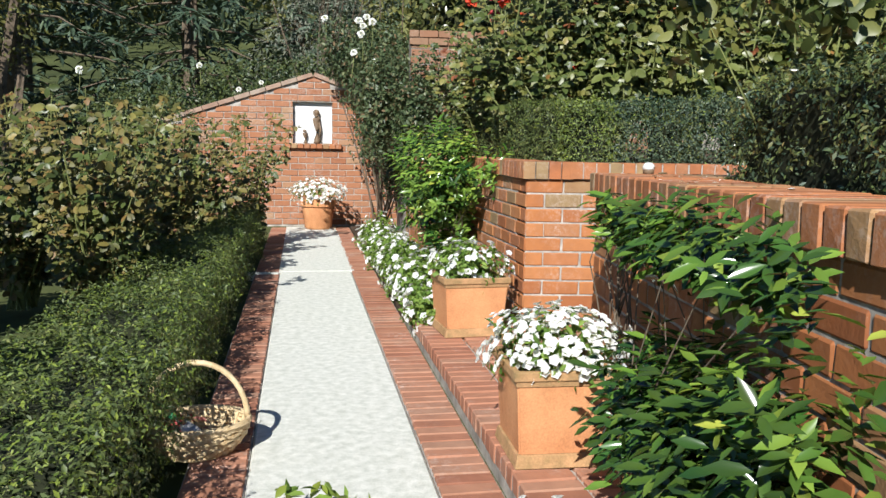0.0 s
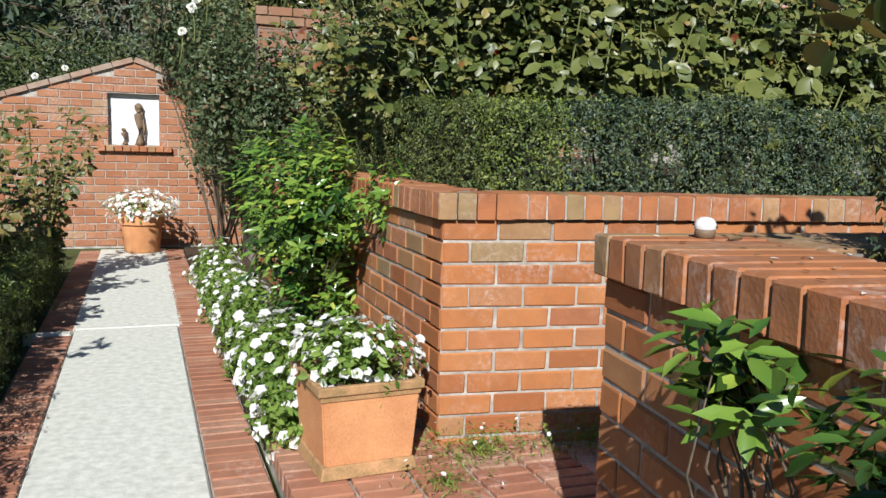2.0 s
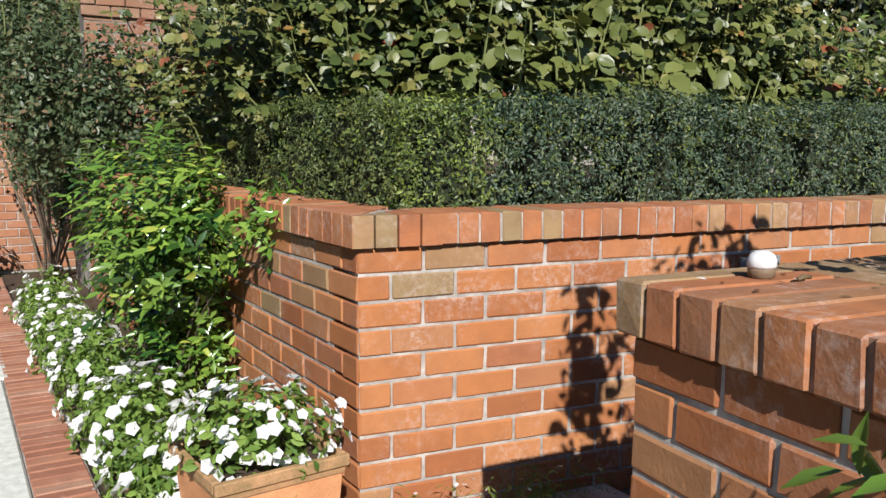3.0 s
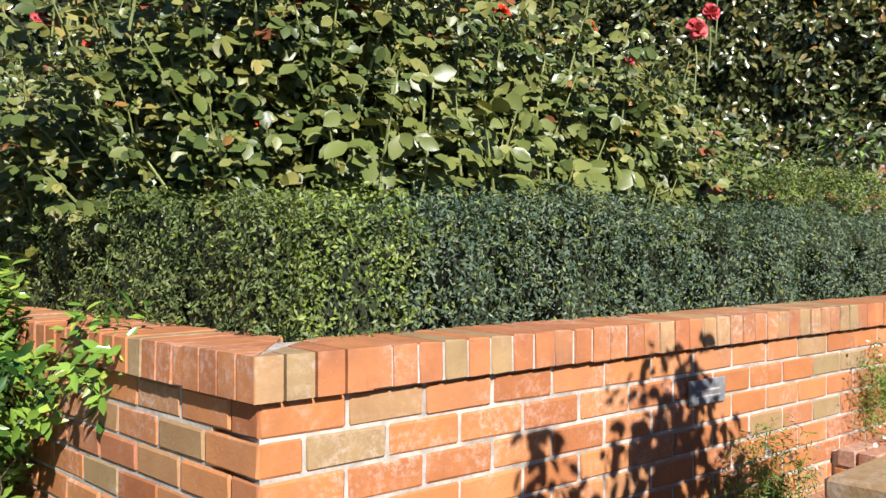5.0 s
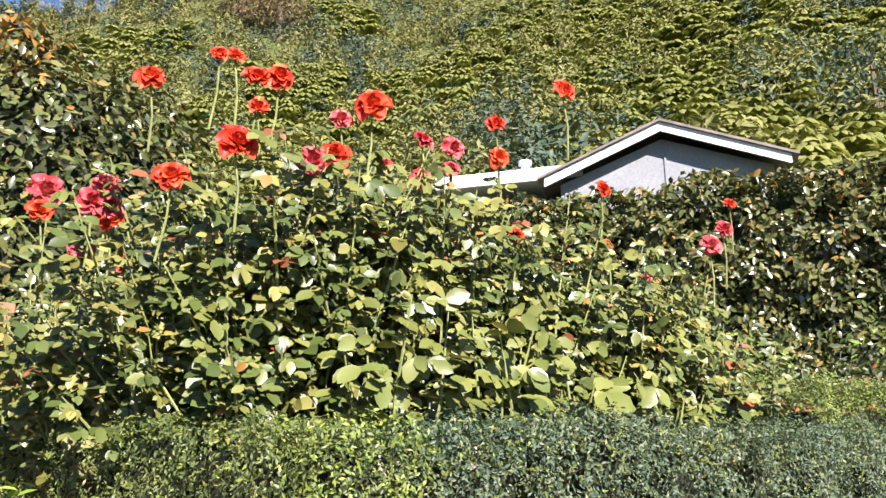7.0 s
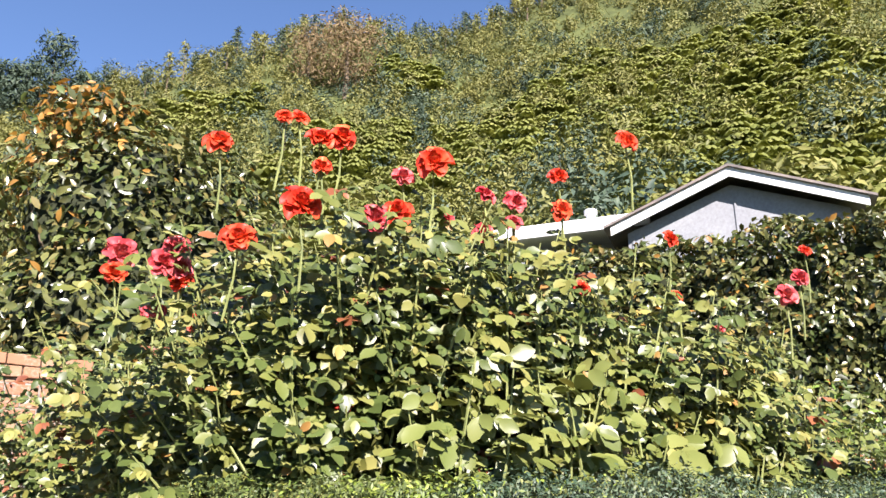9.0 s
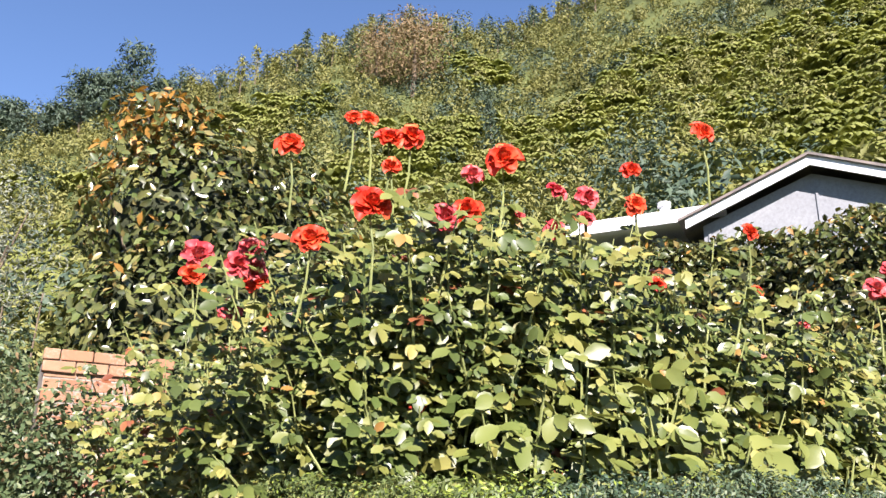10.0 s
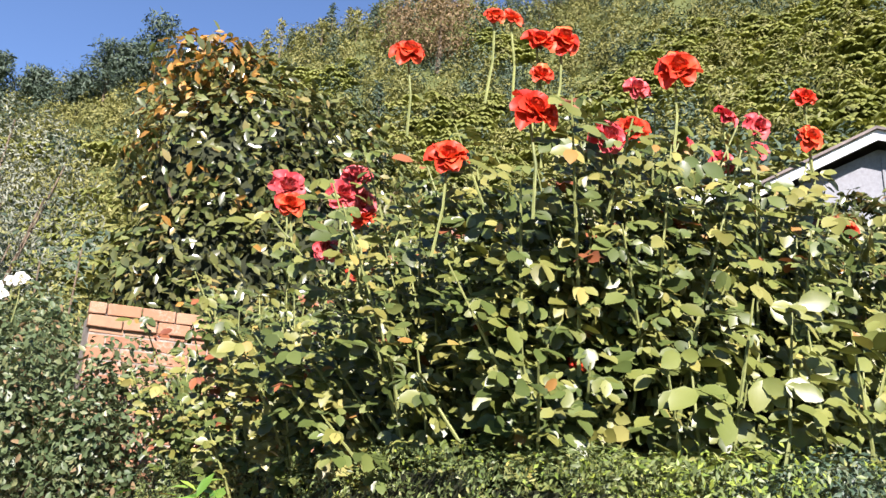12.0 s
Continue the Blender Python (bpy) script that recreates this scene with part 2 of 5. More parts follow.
def tube_bm(points, radii, sides=6, bm=None):
    """A tapered tube along points."""
    bm = bm or bmesh.new()
    rings = []
    for i, p in enumerate(points):
        a, b = points[max(i - 1, 0)], points[min(i + 1, len(points) - 1)]
        q = (Vector(b) - Vector(a)).to_track_quat("Z", "Y")
        rings.append([bm.verts.new(Vector(p) + q @ Vector((radii[i] * math.cos(k * math.tau / sides), radii[i] * math.sin(k * math.tau / sides), 0))) for k in range(sides)])
    for a, b in zip(rings, rings[1:]):
        for k in range(sides):
            bm.faces.new((a[k], a[(k + 1) % sides], b[(k + 1) % sides], b[k]))
    bm.faces.new(rings[0][::-1])
    bm.faces.new(rings[-1])
    return bm


def lathe_bm(profile, sides=24):
    bm = bmesh.new()
    rings = [[bm.verts.new((r * math.cos(k * math.tau / sides), r * math.sin(k * math.tau / sides), z)) for k in range(sides)] for r, z in profile]
    for a, b in zip(rings, rings[1:]):
        for k in range(sides):
            bm.faces.new((a[k], a[(k + 1) % sides], b[(k + 1) % sides], b[k]))
    bm.faces.new(rings[0][::-1])
    bm.faces.new(rings[-1])
    return bm


rng = np.random.default_rng(7)
LEAF_SHAPES = {
    "dia": [(0.5, 0.5)],
    "oval": [(0.25, 0.62), (0.6, 0.8)],
    "round": [(0.18, 0.62), (0.5, 0.95), (0.82, 0.6)],
    "lance": [(0.3, 0.9), (0.7, 0.7)],
}


def unit(v):
    return v / np.maximum(np.linalg.norm(v, axis=1, keepdims=True), 1e-6)


def leaf_mesh(name, pts, out, size, width, mats, shape="oval", jitter=0.7, share=None, droop=0.15, parent=None, curl=0.12, dirs=None):
    """Blades with a folded midrib at pts, each lying roughly square to its out vector. size: length, or one per leaf."""
    pts, out = np.asarray(pts, float), np.asarray(out, float)
    n = len(pts)
    nor = unit(out + rng.normal(0, jitter, (n, 3)) * 0.8)
    d = rng.normal(0, 1, (n, 3)) if dirs is None else np.asarray(dirs, float)
    if dirs is None:
        d[:, 2] -= droop * 3
    d = unit(d - nor * (d * nor).sum(1, keepdims=True))
    side = np.cross(d, nor)
    ln = (np.asarray(size) * rng.uniform(0.65, 1.25, n))[:, None]
    st = LEAF_SHAPES[shape]
    k = len(st)
    verts = [pts]
    for u, w in st:
        hw = ln * width * w * 0.5
        bend = nor * ln * (-curl * u * u)
        verts += [pts + d * ln * u - side * hw + nor * ln * 0.06 + bend, pts + d * ln * u + bend, pts + d * ln * u + side * hw + nor * ln * 0.06 + bend]
    verts.append(pts + d * ln - nor * ln * curl)
    nv = 3 * k + 2
    v = np.stack(verts, 1).reshape(-1, 3)
    fs = [(0, 2, 1), (0, 3, 2)]
    for i in range(k - 1):
        a, b = 1 + 3 * i, 4 + 3 * i
        fs += [(a, a + 1, b + 1), (a, b + 1, b), (a + 1, a + 2, b + 2), (a + 1, b + 2, b + 1)]
    a, t = 1 + 3 * (k - 1), nv - 1
    fs += [(a, a + 1, t), (a + 1, a + 2, t)]
    nf = len(fs)
    idx = (np.asarray(fs)[None] + (np.arange(n) * nv)[:, None, None]).reshape(-1)
    me = bpy.data.meshes.new(name)
    me.vertices.add(len(v))
    me.vertices.foreach_set("co", v.reshape(-1))
    me.loops.add(len(idx))
    me.loops.foreach_set("vertex_index", idx.astype(np.int32))
    me.polygons.add(n * nf)
    me.polygons.foreach_set("loop_start", np.arange(0, n * nf * 3, 3, dtype=np.int32))
    for m in mats:
        me.materials.append(m)
    if len(mats) > 1:
        pick = share if share is not None else rng.integers(0, len(mats), n)
        me.polygons.foreach_set("material_index", np.repeat(np.asarray(pick, np.int32), nf))
    me.update(calc_edges=True)
    ob = new(name, me)
    ob.parent = parent
    return ob


def lump(p, scale, amount):
    """Uneven growth: a smooth random push for each point."""
    return np.array([noise.noise(Vector(q) * scale) for q in p]) * amount


def shell_box(n, lo, hi, wobble=0.05, scale=3.0, depth=0.06, faces="tfblr"):
    """n random points on the skin of a clipped block, with the way out at each. Faces: top, front (-y), back, left (-x), right."""
    sx, sy, sz = (hi[i] - lo[i] for i in range(3))
    area = {"t": sx * sy, "f": sx * sz, "b": sx * sz, "l": sy * sz, "r": sy * sz}
    tot = sum(area[f] for f in faces)
    P, N = [], []
    for f in faces:
        k = int(n * area[f] / tot)
        q = rng.uniform(0, 1, (k, 3)) * [sx, sy, sz] + lo
        nn = np.zeros((k, 3))
        ax, val, sg = {"t": (2, hi[2], 1), "f": (1, lo[1], -1), "b": (1, hi[1], 1), "l": (0, lo[0], -1), "r": (0, hi[0], 1)}[f]
        q[:, ax] = val
        nn[:, ax] = sg
        P.append(q)
        N.append(nn)
    P, N = np.concatenate(P), np.concatenate(N)
    P = P + N * (lump(P, scale, wobble) - np.abs(lump(P + 7.0, scale * 2.6, wobble * 2.2)) + wobble * 0.35 - rng.exponential(depth * 0.5, len(P)))[:, None]
    return P, N + [0, 0, 0.25]


def place(P, N, x, y, deg):
    """Turn points and ways out about z and shift them."""
    c, s_ = math.cos(radians(deg)), math.sin(radians(deg))
    R = np.array([[c, -s_, 0], [s_, c, 0], [0, 0, 1]])
    return P @ R.T + [x, y, 0], N @ R.T


def blob(n, c, r, wobble=0.25, scale=1.5, depth=0.2):
    """n points in the outer shell of an uneven ellipsoid."""
    d = unit(rng.normal(0, 1, (n, 3)))
    k = 1 + lump(d * scale + np.asarray(c) * 3.7, 1.0, wobble) - rng.exponential(depth, n).clip(0, 0.8)
    return np.asarray(c) + d * np.asarray(r) * k[:, None], d + [0, 0, 0.3]


# ---- ground ----
SKYLINE = ([-180, -110, -60, -30, -3, 9, 19, 24, 32, 38, 60, 80, 120, 180], [0.03, 0.08, 0.25, 0.36, 0.43, 0.535, 0.63, 0.655, 0.645, 0.70, 0.75, 0.6, 0.1, 0.03])


def terrain(x, y):
    """Height of the land: level at the path, a steep wooded hill beyond."""
    dx, dy = x + 0.7, y + 1.7
    r = math.hypot(dx, dy)
    t = np.interp(math.degrees(math.atan2(dx, dy)), *SKYLINE)
    s = min(max((r - 13) / 147, 0), 1)
    z = r * t * (0.28 + 0.72 * s) if r < 160 else 160 * t
    near = min(max((r - 9.5) / 9, 0), 1)
    return z * near - 0.06


def ground():
    verts, faces = [], []
    rad = [0, 4, 8, 10, 12, 15, 18, 22, 28, 36, 46, 58, 72, 88, 104, 120, 140, 160, 200, 400, 1200]
    K = 120
    for r in rad:
        for k in range(K):
            a = k * math.tau / K
            x, y = -0.7 + r * math.sin(a), -1.7 + r * math.cos(a)
            verts.append((x, y, terrain(x, y)))
    for i in range(len(rad) - 1):
        for k in range(K):
            a, b = i * K + k, i * K + (k + 1) % K
            faces.append((a, a + K, b + K, b) if i else (a, a + K, b + K))
    tagged(mesh_ob("ground", verts, faces, M_GROUND, smooth=True), "dark green grassy earth rising to a wooded hill", "ground", kind="structure")


ground()
PATH_TURN = 7.6
PM = pose(-1.26, 0, 0, 0, 0, PATH_TURN)
PW = 0.335


def slab(name, lo, hi, m, mat, label, category, bevel=0.01, kind="structure"):
    ob = part(name, box_bm(lo, hi, bevel), mat)
    ob.matrix_world = m
    return tagged(ob, label, category, kind=kind)


slab("path_concrete", (-PW, -8.0, -0.1), (PW, 2.72, 0.0), PM, M_CONCRETE, "pale brushed concrete garden path", "path")
slab("path_concrete", (-PW - 0.02, 2.735, -0.1), (PW + 0.04, 7.05, 0.0), PM, M_CONCRETE, "pale concrete path beyond a joint, with leaf shade", "path")
slab("path_threshold", (-PW - 0.3, 2.56, -0.1), (-PW - 0.012, 2.68, 0.003), PM, M_CONCRETE, "small grey concrete strip across brick edging", "path")

# ---- masonry ----
COURSE, LEN = 0.092, 0.2375


def brick_mesh(name, l, w, h, mat, bevel=0.004):
    """A brick from its corner: l along x, w into the wall, h up."""
    key = (name, round(l, 3), round(w, 3), round(h, 3), mat.name, rb.randint(0, 3))
    if key not in BRICKS:
        bm = box_bm((0, 0, 0), (l, w, h), bevel * rb.uniform(0.8, 1.5))
        for v in bm.verts:
            v.co += Vector((rb.uniform(-1, 1), rb.uniform(-1, 1), rb.uniform(-1, 1))) * 0.0017
        me = bpy.data.meshes.new(name)
        bm.to_mesh(me)
        bm.free()
        me.materials.append(mat)
        BRICKS[key] = me
    return BRICKS[key]


BRICKS = {}
LATER = []
rb = random.Random(5)


def lay(parent, me, m, wob=0.0):
    ob = new("brick", me)
    ob.parent = parent
    ob.matrix_parent_inverse = parent.matrix_world.inverted()
    ob.matrix_basis = m @ pose(rb.uniform(-wob, wob), rb.uniform(-wob, wob), rb.uniform(-wob, wob) * 0.5, rb.uniform(-wob, wob) * 60, 0, rb.uniform(-wob, wob) * 60)
    return ob


def face_of_bricks(parent, m, length, courses, mat, z0=0.0, top=None, course=COURSE, skip=None, start=0):
    """Stretcher bond over a wall face: m has x along the face, y into the wall. top(x): height limit."""
    for c in range(courses):
        x = -(LEN / 2) * ((c + start) % 2)
        while x < length - 0.03:
            a, b = max(x, 0.0), min(x + LEN, length)
            z = z0 + c * course
            mid = (a + b) / 2
            if skip:
                a, b = skip(a, b, z)
            if b - a > 0.04 and not (top and z + course > top(mid) + 0.035):
                l = round(b - a - 0.011, 2) if b - a < LEN - 0.004 else LEN - 0.011
                LATER.append((parent, ("brick", l, 0.095, course - 0.011, mat), m @ Matrix.Translation((a + 0.005, 0, z + 0.005)), 0.002))
            x += LEN


def coping_row(parent, m, length, depth, height, mat, pitch=0.083, start=0.0):
    """Bricks on edge along a wall's top: m at the outer top edge's foot, x along, y inwards."""
    x = start
    while x + pitch <= length + 0.001:
        w = pitch - 0.008
        LATER.append((parent, ("brick", w, depth, height, mat), m @ Matrix.Translation((x, 0, 0)), 0.0016))
        x += pitch


def mortar_box(name, lo, hi, m, label, mat=None):
    ob = part(name, box_bm(lo, hi), mat or M_MORTAR)
    ob.matrix_world = m
    return tagged(ob, label, "wall", kind="structure")


# raised rose bed: front face along x, side face parallel to the path
SIDE = 8.0
CAP_Z, CAP_H, OVER = 1.018, 0.106, 0.026
FRONT = Matrix.Identity(4)
SIDE_M = Matrix(((-math.sin(radians(SIDE)), math.cos(radians(SIDE)), 0, 0), (math.cos(radians(SIDE)), math.sin(radians(SIDE)), 0, 0), (0, 0, 1, 0), (0, 0, 0, 1)))
wall_front = mortar_box("wall_bed_front", (0.006, 0.006, -0.05), (5.2, 0.2, CAP_Z - 0.004), FRONT, "orange brick retaining wall of the raised rose bed")
wall_side = mortar_box("wall_bed_side", (0.21, 0.006, -0.05), (6.6, 0.2, CAP_Z - 0.004), SIDE_M, "orange brick retaining wall beside the path")
face_of_bricks(wall_front, FRONT, 5.2, 11, M_BRICK, z0=CAP_Z - 11 * COURSE)
face_of_bricks(wall_side, SIDE_M @ Matrix.Translation((0.0, 0, 0)), 5.6, 11, M_BRICK, z0=CAP_Z - 11 * COURSE, start=1)
cap_front = tagged(part("wall_coping_front", box_bm((0.29, -0.019, CAP_Z + 0.002), (5.2, 0.24, CAP_Z + CAP_H - 0.005)), M_MORTAR), "brick-on-edge coping with pale mortar", "coping", kind="structure")
cap_side = part("wall_coping_side", box_bm((0.29, -0.019, CAP_Z + 0.002), (6.6, 0.24, CAP_Z + CAP_H - 0.006)), M_MORTAR)
cap_side.matrix_world = SIDE_M
tagged(cap_side, "brick-on-edge coping with pale mortar", "coping", kind="structure")
coping_row(cap_front, Matrix.Translation((-OVER, -OVER, CAP_Z)), 5.2, 0.29, CAP_H, M_CAP, start=0.30)
coping_row(cap_side, SIDE_M @ Matrix.Translation((-OVER, -OVER, CAP_Z + 0.001)), 6.4, 0.29, CAP_H, M_CAP, start=0.30)


def mitre(parent, m):
    """Corner coping bricks cut along the diagonal."""
    for i in range(4):
        a, b = i * 0.0815 + 0.002, (i + 1) * 0.0815 - 0.006
        bm = bmesh.new()
        base = [(a, 0), (b, 0), (b, b * 0.93), (a, a * 0.93)]
        lo = [bm.verts.new((x, y, 0)) for x, y in base]
        hi = [bm.verts.new((x, y, CAP_H)) for x, y in base]
        bm.faces.new(lo[::-1])
        bm.faces.new(hi)
        for k in range(4):
            bm.faces.new((lo[k], lo[(k + 1) % 4], hi[(k + 1) % 4], hi[k]))
        bmesh.ops.recalc_face_normals(bm, faces=bm.faces)
        ob = part("brick", bm, M_CAP, parent)
        ob.matrix_parent_inverse = parent.matrix_world.inverted()
        ob.matrix_basis = m


mitre(cap_front, Matrix.Translation((-OVER, -OVER, CAP_Z)))
mitre(cap_side, SIDE_M @ Matrix.Translation((-OVER, -OVER, CAP_Z + 0.001)))
mesh_ob("mortar_bed", [(0.0, 0.0, CAP_Z - 0.002), (0.27, 0.0, CAP_Z - 0.002), (0.22, 0.22, CAP_Z - 0.002), (-0.02, 0.25, CAP_Z - 0.002),
                       (0.0, 0.0, CAP_Z + CAP_H - 0.003), (0.27, 0.0, CAP_Z + CAP_H - 0.003), (0.22, 0.22, CAP_Z + CAP_H - 0.003), (-0.02, 0.25, CAP_Z + CAP_H - 0.003)],
        [(3, 2, 1, 0), (4, 5, 6, 7), (0, 1, 5, 4), (1, 2, 6, 5), (2, 3, 7, 6), (3, 0, 4, 7)], M_MORTAR, cap_front)

# soil of the raised bed
bed = mesh_ob("bed_soil", [(0.2, 0.19, 1.06), (7.5, 0.19, 1.06), (7.5, 3.2, 1.35), (6.0, 9.5, 1.6), (-1.1, 9.5, 1.4), (-0.6, 5.9, 1.15),
                           (0.2, 0.19, -0.1), (7.5, 0.19, -0.1), (7.5, 3.2, -0.1), (6.0, 9.5, -0.1), (-1.1, 9.5, -0.1), (-0.6, 5.9, -0.1)],
              [(0, 1, 2, 3, 4, 5)] + [(k, k + 6, (k + 1) % 6 + 6, (k + 1) % 6) for k in range(6)], M_SOIL)
tagged(bed, "dark soil of the raised rose bed", "soil", kind="structure")

# nearer raised bed across the steps
NEAR = Matrix.Translation((0.155, -1.255, 0)) @ pose(0, 0, 0, 0, 0, 1.2)
NEAR_L = NEAR @ Matrix(((0, 1, 0, 0), (-1, 0, 0, 0), (0, 0, 1, 0), (0, 0, 0, 1)))
NEAR_E = Matrix.Translation((0.155, -1.255, 0)) @ pose(0, 0, 0, 0, 0, 2.0) @ Matrix(((1, 0, 0, 0), (0, -1, 0, 0), (0, 0, 1, 0), (0, 0, 0, 1)))
N_TOP, N_H = 0.99, 0.108
near_wall = mortar_box("wall_near_bed", (0.006, 0.006, -0.05), (5.5, 0.2, N_TOP - 0.004), NEAR_L, "brick retaining wall with shaded face beside the path")
near_end = mortar_box("wall_near_return", (0.21, 0.006, -0.05), (5.0, 0.2, N_TOP - 0.004), NEAR_E, "brick return wall beside the garden steps")
face_of_bricks(near_wall, NEAR_L, 4.2, 11, M_BRICK, z0=N_TOP - 11 * COURSE)
NEAR_EF = Matrix.Translation((0.155, -1.255, 0)) @ pose(0, 0, 0, 0, 0, 182.0)
for c_ in range(11):
    for k_ in range(7):
        l_ = LEN - 0.011 if (k_ or c_ % 2 == 0) else LEN / 2 - 0.011
        x_ = k_ * LEN - (LEN / 2 if c_ % 2 and k_ else 0)
        LATER.append((near_end, ("brick", l_, 0.095, COURSE - 0.011, M_BRICK), NEAR_EF @ Matrix.Translation((-x_ - l_ - 0.1, 0, N_TOP - 11 * COURSE + c_ * COURSE + 0.005)), 0.001))
near_cap = part("wall_near_coping", box_bm((-0.018, -0.019, N_TOP + 0.002), (5.5, 0.36, N_TOP + N_H - 0.005)), M_STAINED_MORTAR)
near_cap.matrix_world = NEAR_L
tagged(near_cap, "brick-on-edge coping with worn pale mortar", "coping", kind="structure")
near_cap2 = part("wall_near_return_coping", box_bm((0.36, 0.0, N_TOP - 0.002), (5.0, 0.34, N_TOP + N_H - 0.012)), M_DARK_MORTAR)
near_cap2.matrix_world = NEAR_E
tagged(near_cap2, "brick-on-edge coping of the return wall", "coping", kind="structure")
for k_ in range(50):
    LATER.append((near_cap, ("brick", 0.083, 0.395, N_H, M_CAP), NEAR_L @ Matrix.Translation((k_ * 0.0925 - OVER, -OVER, N_TOP)), 0.0016))
for k_ in range(30):
    LATER.append((near_cap2, ("brick", 0.083, 0.36, N_H, M_CAP), NEAR_EF @ Matrix.Translation((-0.385 - (k_ + 1) * 0.0925, -OVER, N_TOP)), 0.0016))
nb = mesh_ob("near_bed_soil", [(0.3, -1.44, 1.02), (5.0, -1.3, 1.02), (5.0, -7, 1.02), (0.5, -7, 1.02), (0.3, -1.44, 0), (5.0, -1.3, 0), (5.0, -7, 0), (0.5, -7, 0)],
             [(3, 2, 1, 0), (0, 1, 5, 4), (1, 2, 6, 5), (2, 3, 7, 6), (3, 0, 4, 7)], M_SOIL)
tagged(nb, "dark soil of the nearer raised bed", "soil", kind="structure")

# brick strips either side of the path, the low platform and the steps
strip_r = slab("path_edging", (PW + 0.004, -6.0, -0.08), (PW + 0.23, 7.0, -0.012), PM, M_MORTAR, "red brick edging strip beside concrete path", "edging", 0.0)
strip_l = slab("path_edging", (-PW - 0.23, -6.0, -0.08), (-PW - 0.004, 7.0, -0.012), PM, M_MORTAR, "red brick edging strip under the box hedge", "edging", 0.0)
for k_ in range(118):
    y_ = -3.2 + k_ * 0.086
    LATER.append((strip_r, ("brick", 0.215, 0.073, 0.06, M_PAVER), PM @ Matrix.Translation((PW + 0.008, y_, -0.06)), 0.0016))
    if not 2.5 < y_ < 2.69:
        LATER.append((strip_l, ("brick", 0.215, 0.073, 0.06, M_PAVER), PM @ Matrix.Translation((-PW - 0.224, y_, -0.06)), 0.0016))
platform = slab("brick_platform", (PW + 0.262, -5.0, -0.08), (PW + 1.9, 0.62, 0.052), PM, M_MORTAR, "low red brick platform under the flower pots", "paving", 0.0)
for col in range(5):
    for k_ in range(44):
        y_ = -3.2 + k_ * 0.086
        if col < 3 or -1.5 < y_:
            LATER.append((platform, ("brick", 0.215, 0.073, 0.075, M_PAVER), PM @ Matrix.Translation((PW + 0.258 + col * 0.232, y_, -0.005)), 0.0016))
for i_, (x0, z1) in enumerate(((1.25, 0.22), (1.95, 0.37), (2.65, 0.52), (3.35, 0.67))):
    st = slab("step", (x0, -1.24, -0.05), (x0 + 0.72 if i_ < 3 else 5.2, 0.0 - 0.002, z1 - 0.012), Matrix.Identity(4), M_MORTAR, "brick garden step between the raised beds", "step", 0.0)
    for k_ in range(5):
        for c_ in range(2):
            LATER.append((st, ("brick", LEN - 0.011, 0.05, 0.07, M_BRICK), pose(x0 - 0.006, -0.01 - k_ * LEN, z1 - 0.225 + c_ * 0.08, 0, 0, -90), 0.001))
    for k_ in range(14):
        for j_ in range(3):
            LATER.append((st, ("brick", 0.215, 0.075, 0.07, M_PAVER), Matrix.Translation((x0 - 0.012 + j_ * 0.232, -1.23 + k_ * 0.0865, z1 - 0.066)), 0.0016))

# gable wall at the end of the path
GM = Matrix.Translation((-2.18, 7.27, 0)) @ pose(0, 0, 0, 0, 0, PATH_TURN)


def gable_top(x):
    return 2.2 - 0.335 * abs(x)


bmg = bmesh.new()
NX0, NX1, NZ0, NZ1 = -0.30, 0.28, 1.22, 1.83
# the wall is made of upright strips so that the niche stays a real recess
for x0, x1, z0, z1, dep in ((-2.6, NX0, -0.1, None, 0.006), (NX1, 2.0, -0.1, None, 0.006), (NX0, NX1, -0.1, NZ0, 0.006), (NX0, NX1, NZ1, None, 0.006), (NX0, NX1, NZ0, NZ1, 0.11)):
    xs = [x0] + ([0.0] if x0 < 0 < x1 else []) + [x1]
    for xa, xb in zip(xs, xs[1:]):
        za, zb = (gable_top(xa) if z1 is None else z1), (gable_top(xb) if z1 is None else z1)
        lo = [bmg.verts.new(p) for p in ((xa, dep, z0), (xb, dep, z0), (xb, dep, zb), (xa, dep, za))]
        hi = [bmg.verts.new(p) for p in ((xa, 0.23, z0), (xb, 0.23, z0), (xb, 0.23, zb), (xa, 0.23, za))]
        bmg.faces.new(lo)
        bmg.faces.new(hi[::-1])
        for k_ in range(4):
            bmg.faces.new((lo[(k_ + 1) % 4], lo[k_], hi[k_], hi[(k_ + 1) % 4]))
bmesh.ops.recalc_face_normals(bmg, faces=bmg.faces)
gable = part("wall_gable", bmg, M_MORTAR)
gable.matrix_world = GM
tagged(gable, "weathered orange brick gable wall with a niche", "wall", kind="structure")


def niche_cut(a, b, z):
    """Shorten a brick so that it stops at the niche."""
    if not NZ0 - 0.06 < z < NZ1 - 0.01:
        return a, b
    n0, n1 = NX0 + 2.6, NX1 + 2.6
    if a < n0 < b:
        return a, n0 + 0.005
    if a < n1 < b:
        return n1 - 0.005, b
    return (a, a) if n0 <= a and b <= n1 else (a, b)


